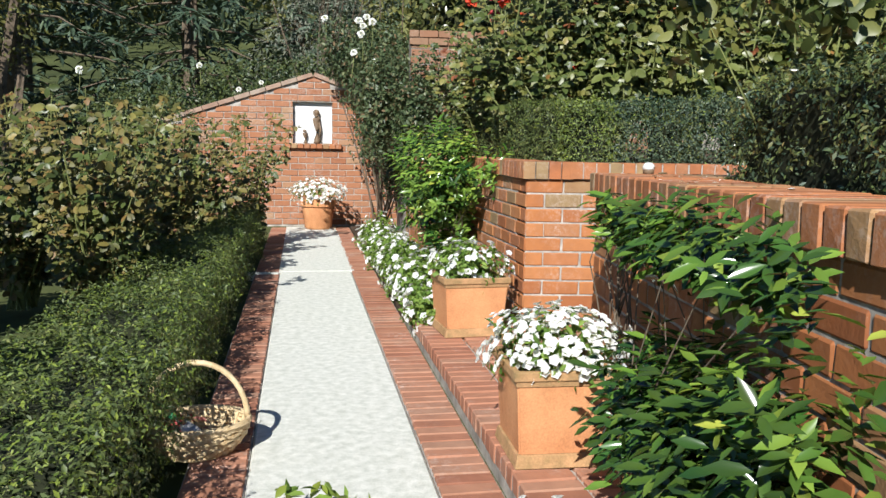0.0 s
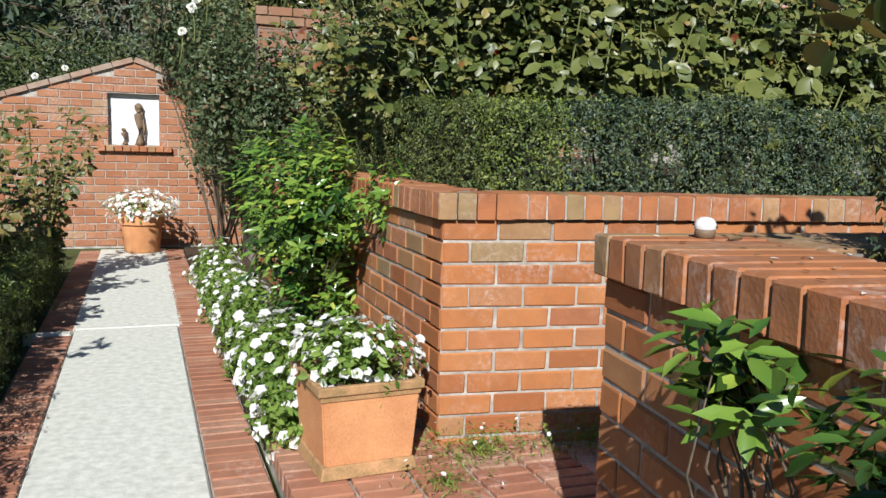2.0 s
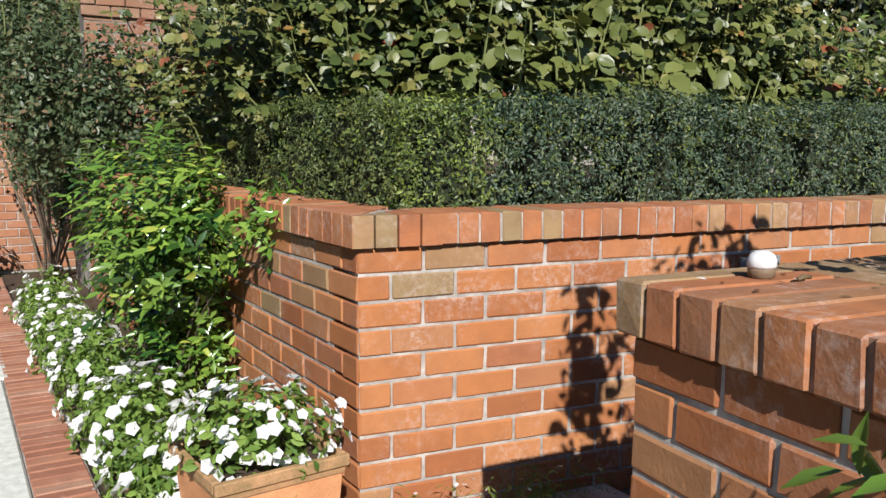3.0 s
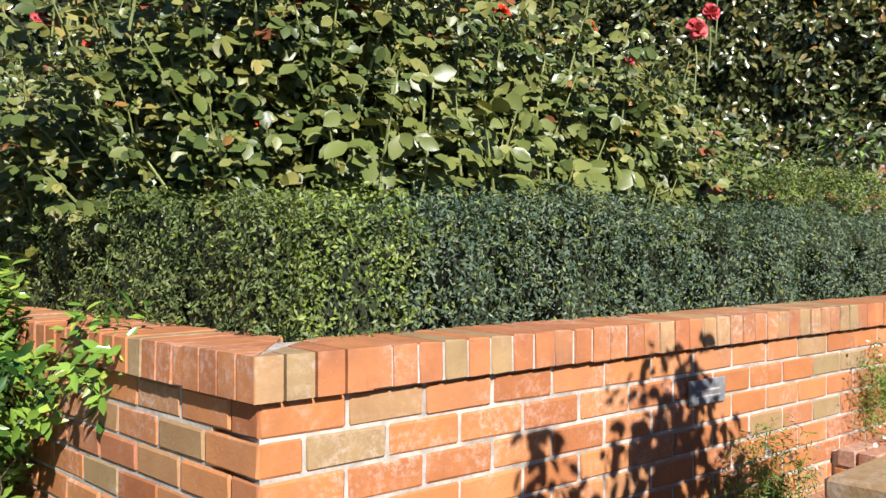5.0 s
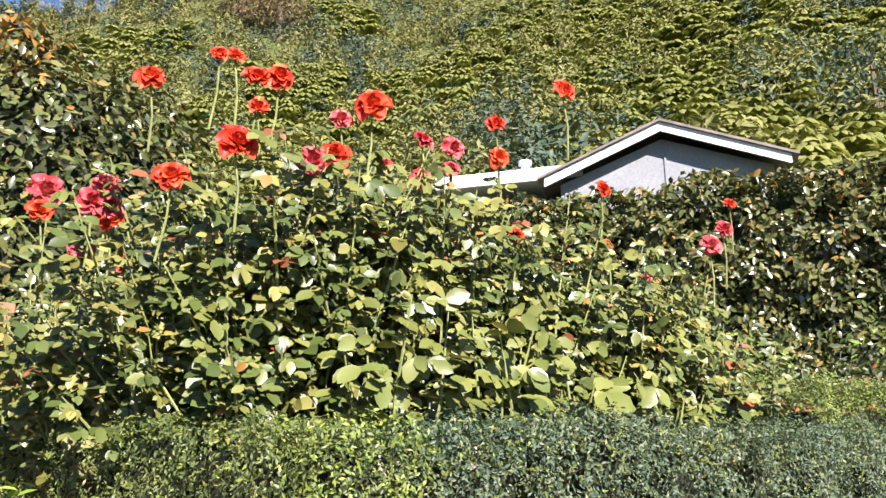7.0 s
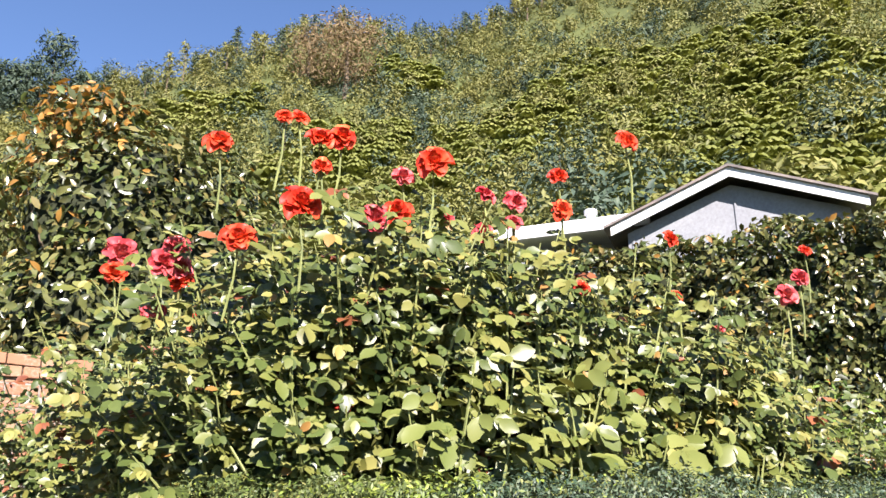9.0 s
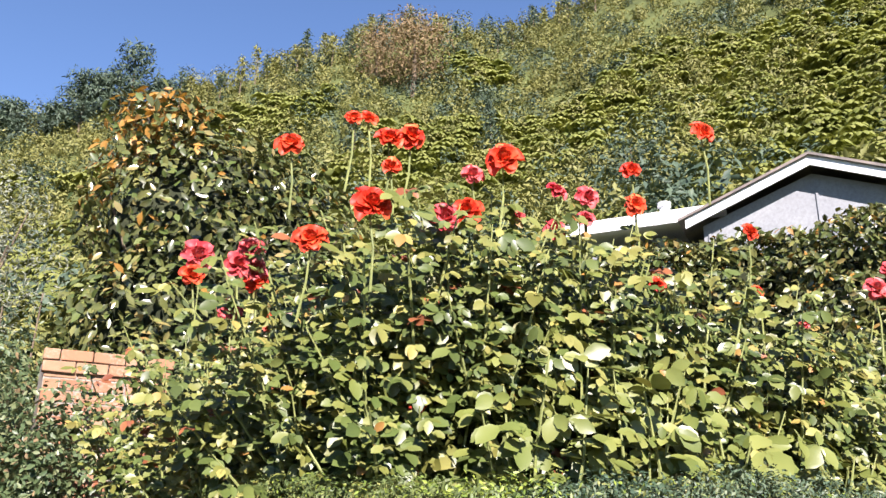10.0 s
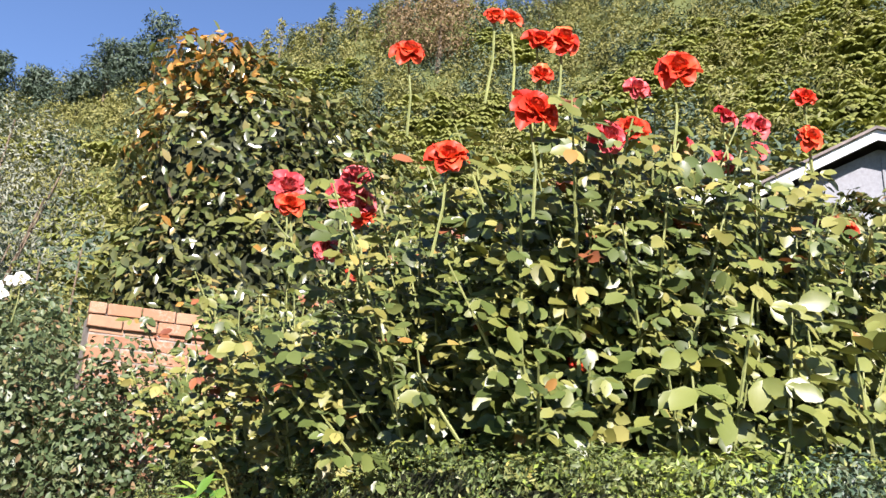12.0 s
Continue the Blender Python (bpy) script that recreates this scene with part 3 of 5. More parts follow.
face_of_bricks(gable, GM @ Matrix.Translation((-2.6, -0.004, 0)), 4.6, 24, M_GABLE_BRICK, top=lambda x: gable_top(x - 2.6) - 0.02,
               skip=niche_cut)
for sgn in (-1, 1):
    L_ = 2.6 if sgn < 0 else 2.0
    n_ = int(L_ / 0.226)
    for k_ in range(n_):
        xa = sgn * (k_ * 0.226 + (0.226 if sgn < 0 else 0.0))
        LATER.append((gable, ("brick", 0.232, 0.29, 0.065, M_OLD_COPE), GM @ Matrix.Translation((xa, -0.035, gable_top(xa))) @ pose(0, 0, 0, 0, -19.0 * -sgn if sgn > 0 else -18.5, 0), 0.001))
niche_back = slab("niche_panel", (NX0 + 0.004, 0.085, NZ0 + 0.004), (NX1 - 0.004, 0.108, NZ1 - 0.004), GM, M_WHITE_STONE, "white plaster panel at the back of a wall niche", "panel", 0.0)
for k_ in range(9):
    LATER.append((gable, ("brick", 0.085, 0.16, 0.07, M_CAP), GM @ Matrix.Translation((-0.42 + k_ * 0.0935, -0.07, NZ0 - 0.075)), 0.001))


def figure():
    """A slim carved standing figure with a small one beside it, as plain shapes."""
    bm = bmesh.new()
    for x, h, w in ((0.05, 0.50, 1.0), (-0.12, 0.2, 0.6)):
        prof = [(0.055, 0), (0.05, 0.1), (0.035, 0.45), (0.05, 0.62), (0.055, 0.74), (0.025, 0.8), (0.045, 0.86), (0.05, 0.93), (0.02, 1.0)]
        tube_bm([(x + 0.01 * math.sin(z * 6), 0, z * h) for r, z in prof], [r * w for r, z in prof], 10, bm)
    tube_bm([(0.09, -0.01, 0.0), (0.10, -0.01, 0.2), (0.075, 0, 0.4)], [0.02, 0.018, 0.014], 8, bm)
    ob = part("figurine", bm, M_BRONZE, smooth=True)
    ob.matrix_world = GM @ Matrix.Translation((0.0, 0.03, NZ0 + 0.002))
    tagged(ob, "slim dark carved figurine standing in the niche", "figurine")


figure()

# tall pier at the back of the rose bed, and the low wall beside it
PIER = Matrix.Translation((-0.74, 5.12, 0)) @ pose(0, 0, 0, 0, 0, 4.0)
pier = mortar_box("wall_pier", (0.005, 0.005, -0.05), (0.93, 0.45, 2.54), PIER, "tall weathered brick garden pier", M_DARK_MORTAR)
face_of_bricks(pier, PIER, 0.93, 27, M_FAR_BRICK, z0=0.0)
face_of_bricks(pier, PIER @ Matrix.Translation((-0.02, -0.03, 0)), 0.97, 2, M_FAR_BRICK, z0=2.43)
low = mortar_box("wall_back_low", (0.94, 0.05, -0.05), (4.2, 0.3, 1.75), PIER, "low brick wall behind the roses")
face_of_bricks(low, PIER @ Matrix.Translation((0.94, 0.045, 0)), 2.6, 8, M_FAR_BRICK, z0=1.0)

# terrace wall and far wall parts seen to the right
TERR = Matrix.Translation((4.2, 3.35, 0)) @ pose(0, 0, 0, 0, 0, -57)
terr = mortar_box("wall_terrace", (-3.0, 0.006, 0.8), (5.0, 0.25, 2.02), TERR, "brick terrace wall below a clipped hedge")
face_of_bricks(terr, TERR @ Matrix.Translation((0, 0, 0)), 4.6, 6, M_BRICK, z0=1.46)

# ---- hedges ----
def hedge(name, pieces, label, density, size, mats, shape="dia", tint=None, core=0.07, wobble=0.05, scale=3.0, jitter=0.7, width=0.8):
    """A clipped hedge of blocks (lo, hi, x, y, turn, faces): a near-black core painting the inner shade, with leaves
    all over its skin.
    """
    hd = empty(name, Matrix.Identity(4), label, "hedge")
    P, N = [], []
    for lo, hi, x, y, turn, faces in pieces:
        sx, sy, sz = (hi[i] - lo[i] for i in range(3))
        area = sum({"t": sx * sy, "f": sx * sz, "b": sx * sz, "l": sy * sz, "r": sy * sz}[f] for f in faces)
        p, n = place(*shell_box(int(area * density), lo, hi, wobble, scale, 0.05, faces), x, y, turn)
        P.append(p)
        N.append(n)
        # Solid near-black block: shade among the inner twigs, put into colour.
        part("shade_core", box_bm([a + core for a in lo[:2]] + [lo[2]], [a - core for a in hi], 0.0, None, pose(x, y, 0, 0, 0, turn)), M_INNER_SHADE, hd, "near-black solid core painting the shade among inner twigs")
    P, N = np.concatenate(P), np.concatenate(N)
    leaf_mesh("foliage", P, N, size, width, mats, shape, jitter, tint(P) if tint else None, parent=hd)
    return hd


def box_tint(P):
    """Young yellow growth, blue-green plants and plain box, plant by plant."""
    r = rng.uniform(0, 1, len(P))
    blue = (P[:, 0] > 0.62 + 0.05 * np.sin(P[:, 2] * 20)) & (r < 0.8)
    young = (np.abs(P[:, 0] - 0.42) < 0.2) & (r < 0.42) | (r > 0.96)
    return np.where(young, 1, np.where(blue, 2, 0))


# plants in a row grow slightly proud of one another
row = [((0.24 + i * 0.5, 0.228 + 0.02 * (i % 2), 1.05), (0.24 + (i + 1) * 0.5, 0.66, 1.53 + 0.02 * ((i * 7) % 3)), 0, 0, 0, "tfb" if i else "tfbl") for i in range(9)]
hedge("box_hedge", row, "dense clipped box hedge on the coping's inner side", 9500, 0.021, [M_BOX, M_BOX_YOUNG, M_BOX_BLUE], tint=box_tint, wobble=0.07, scale=5.0, core=0.16)
side_row = [((0.25, 0.33 + i * 0.55, 1.05), (0.68, 0.35 + (i + 1) * 0.55, 1.52 + 0.02 * ((i * 5) % 3)), -0.03, 0, SIDE, "tfblr" if i in (0, 6) else "tlr") for i in range(7)]
hedge("box_hedge", side_row, "dark clipped box hedge beside the side coping", 8000, 0.021, [M_BOX, M_BOX_YOUNG], tint=lambda P: (rng.uniform(0, 1, len(P)) > 0.9).astype(int))
hedge("box_hedge", [((3.6, 0.72, 1.1), (4.9, 1.4, 1.88), 0, 0, 0, "tflr")], "rounded box hedge stub beside the roses", 7500, 0.022, [M_BOX, M_BOX_YOUNG], wobble=0.14, scale=1.6, core=0.2)
pr = [((-1.26, -6.0 + i * 0.6, 0.0), (-0.615, -6.0 + (i + 1) * 0.6, 0.42 + 0.02 * ((i * 7) % 3)), -1.26, 0, PATH_TURN, "tr" if 0 < i else "trf") for i in range(19)]
hedge("box_hedge", pr, "low clipped box hedge along the path", 7500, 0.025, [M_BOX, M_BOX_YOUNG], tint=lambda P: (rng.uniform(0, 1, len(P)) > 0.72).astype(int), wobble=0.12, scale=3.6, core=0.12)
hedge("dark_hedge", [((0.62, -4.6, 1.0), (1.7, -1.62, 1.50), 0, 0, 0, "tfblr")], "dark small-leaved hedge in the nearer raised bed", 5000, 0.028, [M_BOX_BLUE, M_BOX, M_CAMELLIA], wobble=0.12, scale=2.2)
hedge("camellia_hedge", [((-3.0, -0.05, 1.98), (5.0, 0.9, 3.72), 4.2, 3.35, -57, "tfl")], "tall glossy clipped hedge above the terrace wall", 1700, 0.075, [M_CAMELLIA, M_ROSE_DARK, M_COPPER], wobble=0.2, scale=1.4, jitter=1.0, core=0.22, shape="oval", width=0.6,
      tint=lambda P: np.where(rng.uniform(0, 1, len(P)) > 0.97, 2, (rng.uniform(0, 1, len(P)) > 0.8).astype(int)))


# ---- shrubs ----
def stems(name, base, tips, r, mat, parent, bend=0.1):
    for t in tips:
        b = Vector(base) + Vector((rb.uniform(-0.06, 0.06), rb.uniform(-0.06, 0.06), 0))
        t = Vector(t)
        mid = (b + t) / 2 + Vector((rb.uniform(-bend, bend), rb.uniform(-bend, bend), 0.08 * (t - b).length))
        bm = tube_bm([b, (b + mid) / 2 + Vector((0, 0, 0.02)), mid, t], [r, r * 0.85, r * 0.7, r * 0.35], 5)
        ob = part(name, bm, mat, parent)
        ob.matrix_parent_inverse = parent.matrix_world.inverted()


def shrub(name, base, blobs, label, category, size, mats, shape="oval", width=0.6, jitter=0.7, n_stems=8, stem=0.012, wobble=0.3, depth=0.2, share=None, droop=0.15, scale=1.5, stem_mat=None):
    """A bush of leafy lobes (count, centre, radii) on stems from one base."""
    sh = empty(name, Matrix.Translation(base), label, category)
    inv = sh.matrix_world.inverted()
    P, N = zip(*[blob(n, c, r, wobble, scale, depth) for n, c, r in blobs])
    P, N = np.concatenate(P), np.concatenate(N)
    tips = [P[i] for i in rng.integers(0, len(P), n_stems)]
    stems("stem", base, tips, stem, stem_mat or M_BARK, sh)
    lf = leaf_mesh("foliage", P, N, size, width, mats, shape, jitter, share(P) if share else None, droop, sh)
    lf.matrix_parent_inverse = inv
    return sh


def pinnate(nodes, ways, size):
    """Rose leaves: at each node a leaf of five leaflets along its way. Returns points, directions, normals, lengths and leaf numbers."""
    n = len(nodes)
    ways = unit(np.asarray(ways, float))
    side = unit(np.cross(ways, [0, 0, 1.0]) + 1e-4)
    up = unit(np.cross(side, ways) + [-0.15, -1.15, 0.30] + rng.normal(0, 0.5, (n, 3)))
    ln = size * rng.uniform(0.65, 1.3, n)[:, None]
    P, D, N, L, I = [], [], [], [], []
    for along, turn, k in ((1.35, 0.0, 1.15), (1.15, 0.95, 1.0), (1.15, -0.95, 1.0), (0.55, 1.15, 0.8), (0.55, -1.15, 0.8)):
        P.append(nodes + ways * ln * along - np.array([0, 0, 0.16]) * ln * along ** 2)
        D.append(unit(ways * math.cos(turn) + side * math.sin(turn) - [0, 0, 0.5] + rng.normal(0, 0.25, (n, 3))))
        N.append(up + rng.normal(0, 0.22, (n, 3)))
        L.append(ln[:, 0] * k)
        I.append(np.arange(n))
    return [np.concatenate(a) for a in (P, D, N, L, I)]


def rose_plant(name, base, reach, top, canes, label, size, mats, shares, step=0.075, low=0.3, lean=(0, 0), category="shrub"):
    """Canes fanning up from one base, each set with five-part leaves. reach: half widths; shares: odds of each leaf material."""
    sh = empty(name, Matrix.Translation(base), label, category)
    inv = sh.matrix_world.inverted()
    nodes, ways = [], []
    for k in range(canes):
        g, q = k * 2.4 + rb.uniform(-0.4, 0.4), math.sqrt((k + 0.5) / canes)
        h = (top - base[2]) * (rb.uniform(0.62, 1.0) if k % 3 else rb.uniform(0.35, 0.7))
        b = Vector(base) + Vector((rb.uniform(-0.08, 0.08), rb.uniform(-0.08, 0.08), 0))
        t = Vector(base) + Vector((lean[0] + reach[0] * q * math.cos(g), lean[1] + reach[1] * q * math.sin(g), h))
        mid = b.lerp(t, 0.5) + Vector((rb.uniform(-0.06, 0.06), rb.uniform(-0.06, 0.06), 0.10 * h))
        curve = [b.lerp(mid, u * 2) if u < 0.5 else mid.lerp(t, u * 2 - 1) for u in (0, 0.25, 0.5, 0.75, 1)]
        ob = part("cane", tube_bm(curve, [0.009, 0.008, 0.006, 0.005, 0.0025], 5), M_CANE, sh)
        ob.matrix_parent_inverse = inv
        cnt = max(int((t - b).length / step), 3)
        for i in range(cnt):
            u = low + (1 - low) * (i + rb.random() * 0.6) / cnt
            p = b.lerp(mid, u * 2) if u < 0.5 else mid.lerp(t, u * 2 - 1)
            a = i * 2.4 + k + rb.uniform(-0.4, 0.4)
            nodes.append(p)
            ways.append((math.cos(a) + math.cos(g) * 0.5, math.sin(a) + math.sin(g) * 0.5, rb.uniform(-0.1, 0.6)))
    P, D, N, L, I = pinnate(np.array(nodes), ways, size)
    pick = rng.choice(len(mats), len(nodes), p=np.asarray(shares) / sum(shares))
    f = leaf_mesh("foliage", P, N, L, 0.72, mats, "round", 0.15, pick[I], parent=sh, curl=0.16, dirs=D)
    f.matrix_parent_inverse = inv
    return sh


def shoot_plant(name, base, lobes, label, size, mats, shares, leaves=9, length=0.16, width=0.42, out=(0, 0, 0)):
    """Glossy evergreen: leafy shoots growing out of lobes (count, centre, radii), leaves set round each shoot."""
    sh = empty(name, Matrix.Translation(base), label, "shrub")
    inv = sh.matrix_world.inverted()
    A, W = zip(*[blob(n, c, r, 0.35, 1.5, 0.25) for n, c, r in lobes])
    A, W = np.concatenate(A), np.concatenate(W)
    W = unit(unit(W) + np.asarray(out) + rng.normal(0, 0.3, W.shape))
    stems("stem", base, [A[i] for i in rng.integers(0, len(A), 16)], 0.0035, M_BARK, sh)
    side = unit(np.cross(W, [0.3, 0.2, 1.0]))
    oth = np.cross(W, side)
    P, D, N, I = [], [], [], []
    for i in range(leaves):
        u, a = i / (leaves - 1), i * 2.4
        r = side * math.cos(a) + oth * math.sin(a)
        P.append(A + W * length * (u - 0.7))
        D.append(unit(r * (1.0 - 0.5 * u) + W * (0.45 + 0.6 * u) + rng.normal(0, 0.15, A.shape)))
        N.append(unit(W * 0.8 - r * 0.35 + [0, 0, 0.35]))
        I.append(np.arange(len(A)))
    pick = rng.choice(len(mats), len(A), p=np.asarray(shares) / sum(shares))
    f = leaf_mesh("foliage", np.concatenate(P), np.concatenate(N), size, width, mats, "oval", 0.2, pick[np.concatenate(I)], parent=sh, curl=0.10, dirs=np.concatenate(D))
    f.matrix_parent_inverse = inv
    return sh


def mostly(first, second=None):
    """Shares of a shrub's leaf materials."""
    def pick(P):
        r = rng.uniform(0, 1, len(P))
        return np.where(r < first, 0, np.where(r < (second or 1.0), 1, 2))
    return pick


# cherry laurels against the walls
shoot_plant("laurel_bush", (-0.45, 1.45, 0), [(520, (-0.50, 1.40, 0.97), (0.36, 0.58, 0.42)), (170, (-0.42, 1.5, 0.45), (0.25, 0.5, 0.35)), (26, (-0.13, 0.85, 1.08), (0.12, 0.22, 0.16))],
            "bright green glossy laurel bush against the brick wall", 0.066, [M_LAUREL_BRIGHT, M_LAUREL], (0.75, 0.25), out=(-0.2, -0.3, 0.4))
shoot_plant("laurel_bush", (0.0, -3.0, 0.06), [(210, (0.0, -2.80, 0.42), (0.15, 0.36, 0.25)), (310, (0.0, -3.3, 0.44), (0.17, 0.44, 0.30)), (44, (0.03, -2.50, 0.95), (0.10, 0.28, 0.09)), (85, (0.02, -3.05, 0.96), (0.13, 0.5, 0.11)), (80, (-0.02, -3.7, 0.55), (0.15, 0.3, 0.4))],
            "glossy green laurel spreading over the near wall", 0.068, [M_LAUREL, M_LAUREL_BRIGHT], (0.82, 0.18), out=(-0.35, -0.25, 0.45))
shoot_plant("laurel_sprig", (0.06, -2.15, 0.5), [(15, (0.06, -1.98, 0.94), (0.07, 0.13, 0.08))], "laurel sprig with long glossy leaves at the near wall", 0.085, [M_LAUREL, M_LAUREL_BRIGHT], (0.6, 0.4), out=(-0.3, -0.2, 0.5))
shrub("rose_bush", (0.85, -1.75, 1.0), [(420, (1.05, -1.75, 1.92), (0.42, 0.2, 0.36)), (130, (1.45, -1.7, 1.6), (0.3, 0.2, 0.35)), (190, (0.42, -1.85, 1.84), (0.15, 0.13, 0.40)), (60, (0.75, -2.1, 1.8), (0.15, 0.2, 0.2))], "open rose bush in the nearer raised bed", "shrub", 0.075, [M_ROSE_LEAF, M_ROSE_DARK], "round", 0.7, 0.9, 10, 0.006, 0.4, 0.5, stem_mat=M_CANE)

# yellowing roses left of the path
for x_, y_, h_, n_ in ((-2.75, 0.2, 1.45, 1500), (-3.5, 0.8, 1.5, 1500), (-2.75, 1.6, 1.35, 1300), (-3.5, 2.4, 1.5, 1300), (-2.75, 3.0, 1.4, 1100), (-2.55, 4.4, 1.5, 650), (-3.6, 4.2, 1.5, 1000), (-4.4, 1.6, 1.6, 1200), (-3.1, -1.2, 1.25, 1500), (-3.9, -0.6, 1.6, 1400)):
    rose_plant("rose_bush", (x_, y_, 0), (0.52, 0.55), h_ * 1.06, n_ // 38, "tired yellow-green rose bush in the path border", 0.05, [M_OLD_ROSE, M_ROSE_LEAF, M_ROSE_DARK], (0.55, 0.15, 0.3), step=0.055, low=0.16)

for x_, y_ in ((4.0, 2.0), (4.6, 1.7), (5.2, 1.1), (5.0, 2.2), (5.8, 0.9), (3.5, 2.6)):
    shrub("border_plant", (x_, y_, 1.1), [(1000, (x_, y_, 1.72), (0.5, 0.4, 0.62))], "grey-green leafy border plant before the terrace wall", "shrub", 0.07, [M_CLIMBER, M_SILVER, M_PETUNIA], "lance", 0.4, 1.0, 6, 0.008, share=mostly(0.6, 0.75))
# white climbing rose over the gable's shoulder and the pier
shrub("climbing_rose", (-1.15, 6.4, 0), [(5200, (-1.05, 6.35, 2.1), (0.6, 0.5, 0.75)), (3000, (-0.95, 5.6, 1.7), (0.28, 0.5, 0.6)), (1500, (-1.6, 6.7, 2.62), (0.5, 0.3, 0.38)), (2200, (-1.55, 6.9, 2.35), (0.45, 0.3, 0.35)), (2400, (-0.95, 6.3, 1.1), (0.3, 0.5, 0.6)), (2600, (-1.12, 5.0, 1.75), (0.34, 0.4, 0.85)), (1300, (-0.72, 4.6, 1.5), (0.24, 0.2, 0.5)), (1500, (-0.45, 4.78, 1.40), (0.45, 0.16, 0.48)), (1300, (-1.3, 6.9, 1.5), (0.3, 0.25, 0.6)), (900, (-0.62, 4.82, 1.95), (0.30, 0.14, 0.38)), (300, (-0.15, 4.9, 2.0), (0.3, 0.1, 0.3))],
      "grey-green climbing rose over the brick gable", "climber", 0.06, [M_CLIMBER, M_DRY], "oval", 0.6, 1.0, 18, 0.014, 0.45, 0.35, mostly(0.93))
shrub("climbing_rose", (-2.6, 8.0, 0), [(4600, (-3.4, 7.9, 1.9), (1.2, 0.4, 0.6)), (3400, (-4.6, 6.9, 1.5), (0.8, 0.8, 0.6)), (1800, (-2.4, 7.9, 2.2), (0.7, 0.3, 0.4))],
      "dense climbing rose behind the gable wall", "climber", 0.055, [M_CLIMBER, M_ROSE_DARK], "oval", 0.6, 1.0, 14, 0.012, 0.4, 0.3)
shrub("camellia_bush", (0.6, 6.5, 1.2), [(3600, (0.35, 6.3, 4.25), (1.05, 0.75, 1.15)), (3000, (0.15, 6.2, 2.9), (0.95, 0.7, 1.0)), (3600, (1.25, 6.4, 4.0), (0.95, 0.75, 1.15)), (2200, (1.3, 6.3, 2.8), (0.9, 0.7, 1.0)), (420, (-0.05, 6.1, 5.1), (0.5, 0.4, 0.34))],
      "large dark camellia with coppery young leaves", "shrub", 0.115, [M_CAMELLIA, M_ROSE_DARK, M_COPPER], "oval", 0.6, 0.8, 16, 0.03, 0.22, 0.16,
      lambda P: np.where((rng.uniform(0, 1, len(P)) < np.clip((P[:, 2] - 4.5) * 0.75 - P[:, 0] * 0.6, 0.02, 0.7)), 2, (rng.uniform(0, 1, len(P)) > 0.8).astype(int)))
# Near-black core paints the shade seen between the camellia's leaves.
part("shade_core", lathe_bm([(0.5, 2.0), (0.95, 2.6), (1.15, 3.4), (1.1, 4.2), (0.7, 4.8), (0.2, 5.0)], 14), M_INNER_SHADE, bpy.data.objects["camellia_bush"]).matrix_parent_inverse = pose(-0.6, -6.5, -1.2) @ pose(0.72, 6.45, 0) @ Matrix.Diagonal((1, 0.5, 1, 1))
shrub("silver_shrub", (-2.3, 9.6, 0), [(8000, (-2.1, 9.6, 4.5), (1.3, 1.1, 1.4)), (3500, (-2.3, 9.4, 2.6), (1.4, 1.2, 1.4))],
      "tall silvery grey-leaved shrub behind the garden", "shrub", 0.07, [M_SILVER], "lance", 0.3, 1.0, 16, 0.03, 0.3, 0.3)
shrub("green_shrub", (-1.1, 7.9, 0), [(2600, (-1.0, 7.9, 2.6), (0.7, 0.5, 1.0))], "olive green shrub behind the pier", "shrub", 0.06, [M_BUSH, M_CLIMBER], "oval", 0.5, 1.0, 10, 0.02, 0.35, 0.3)


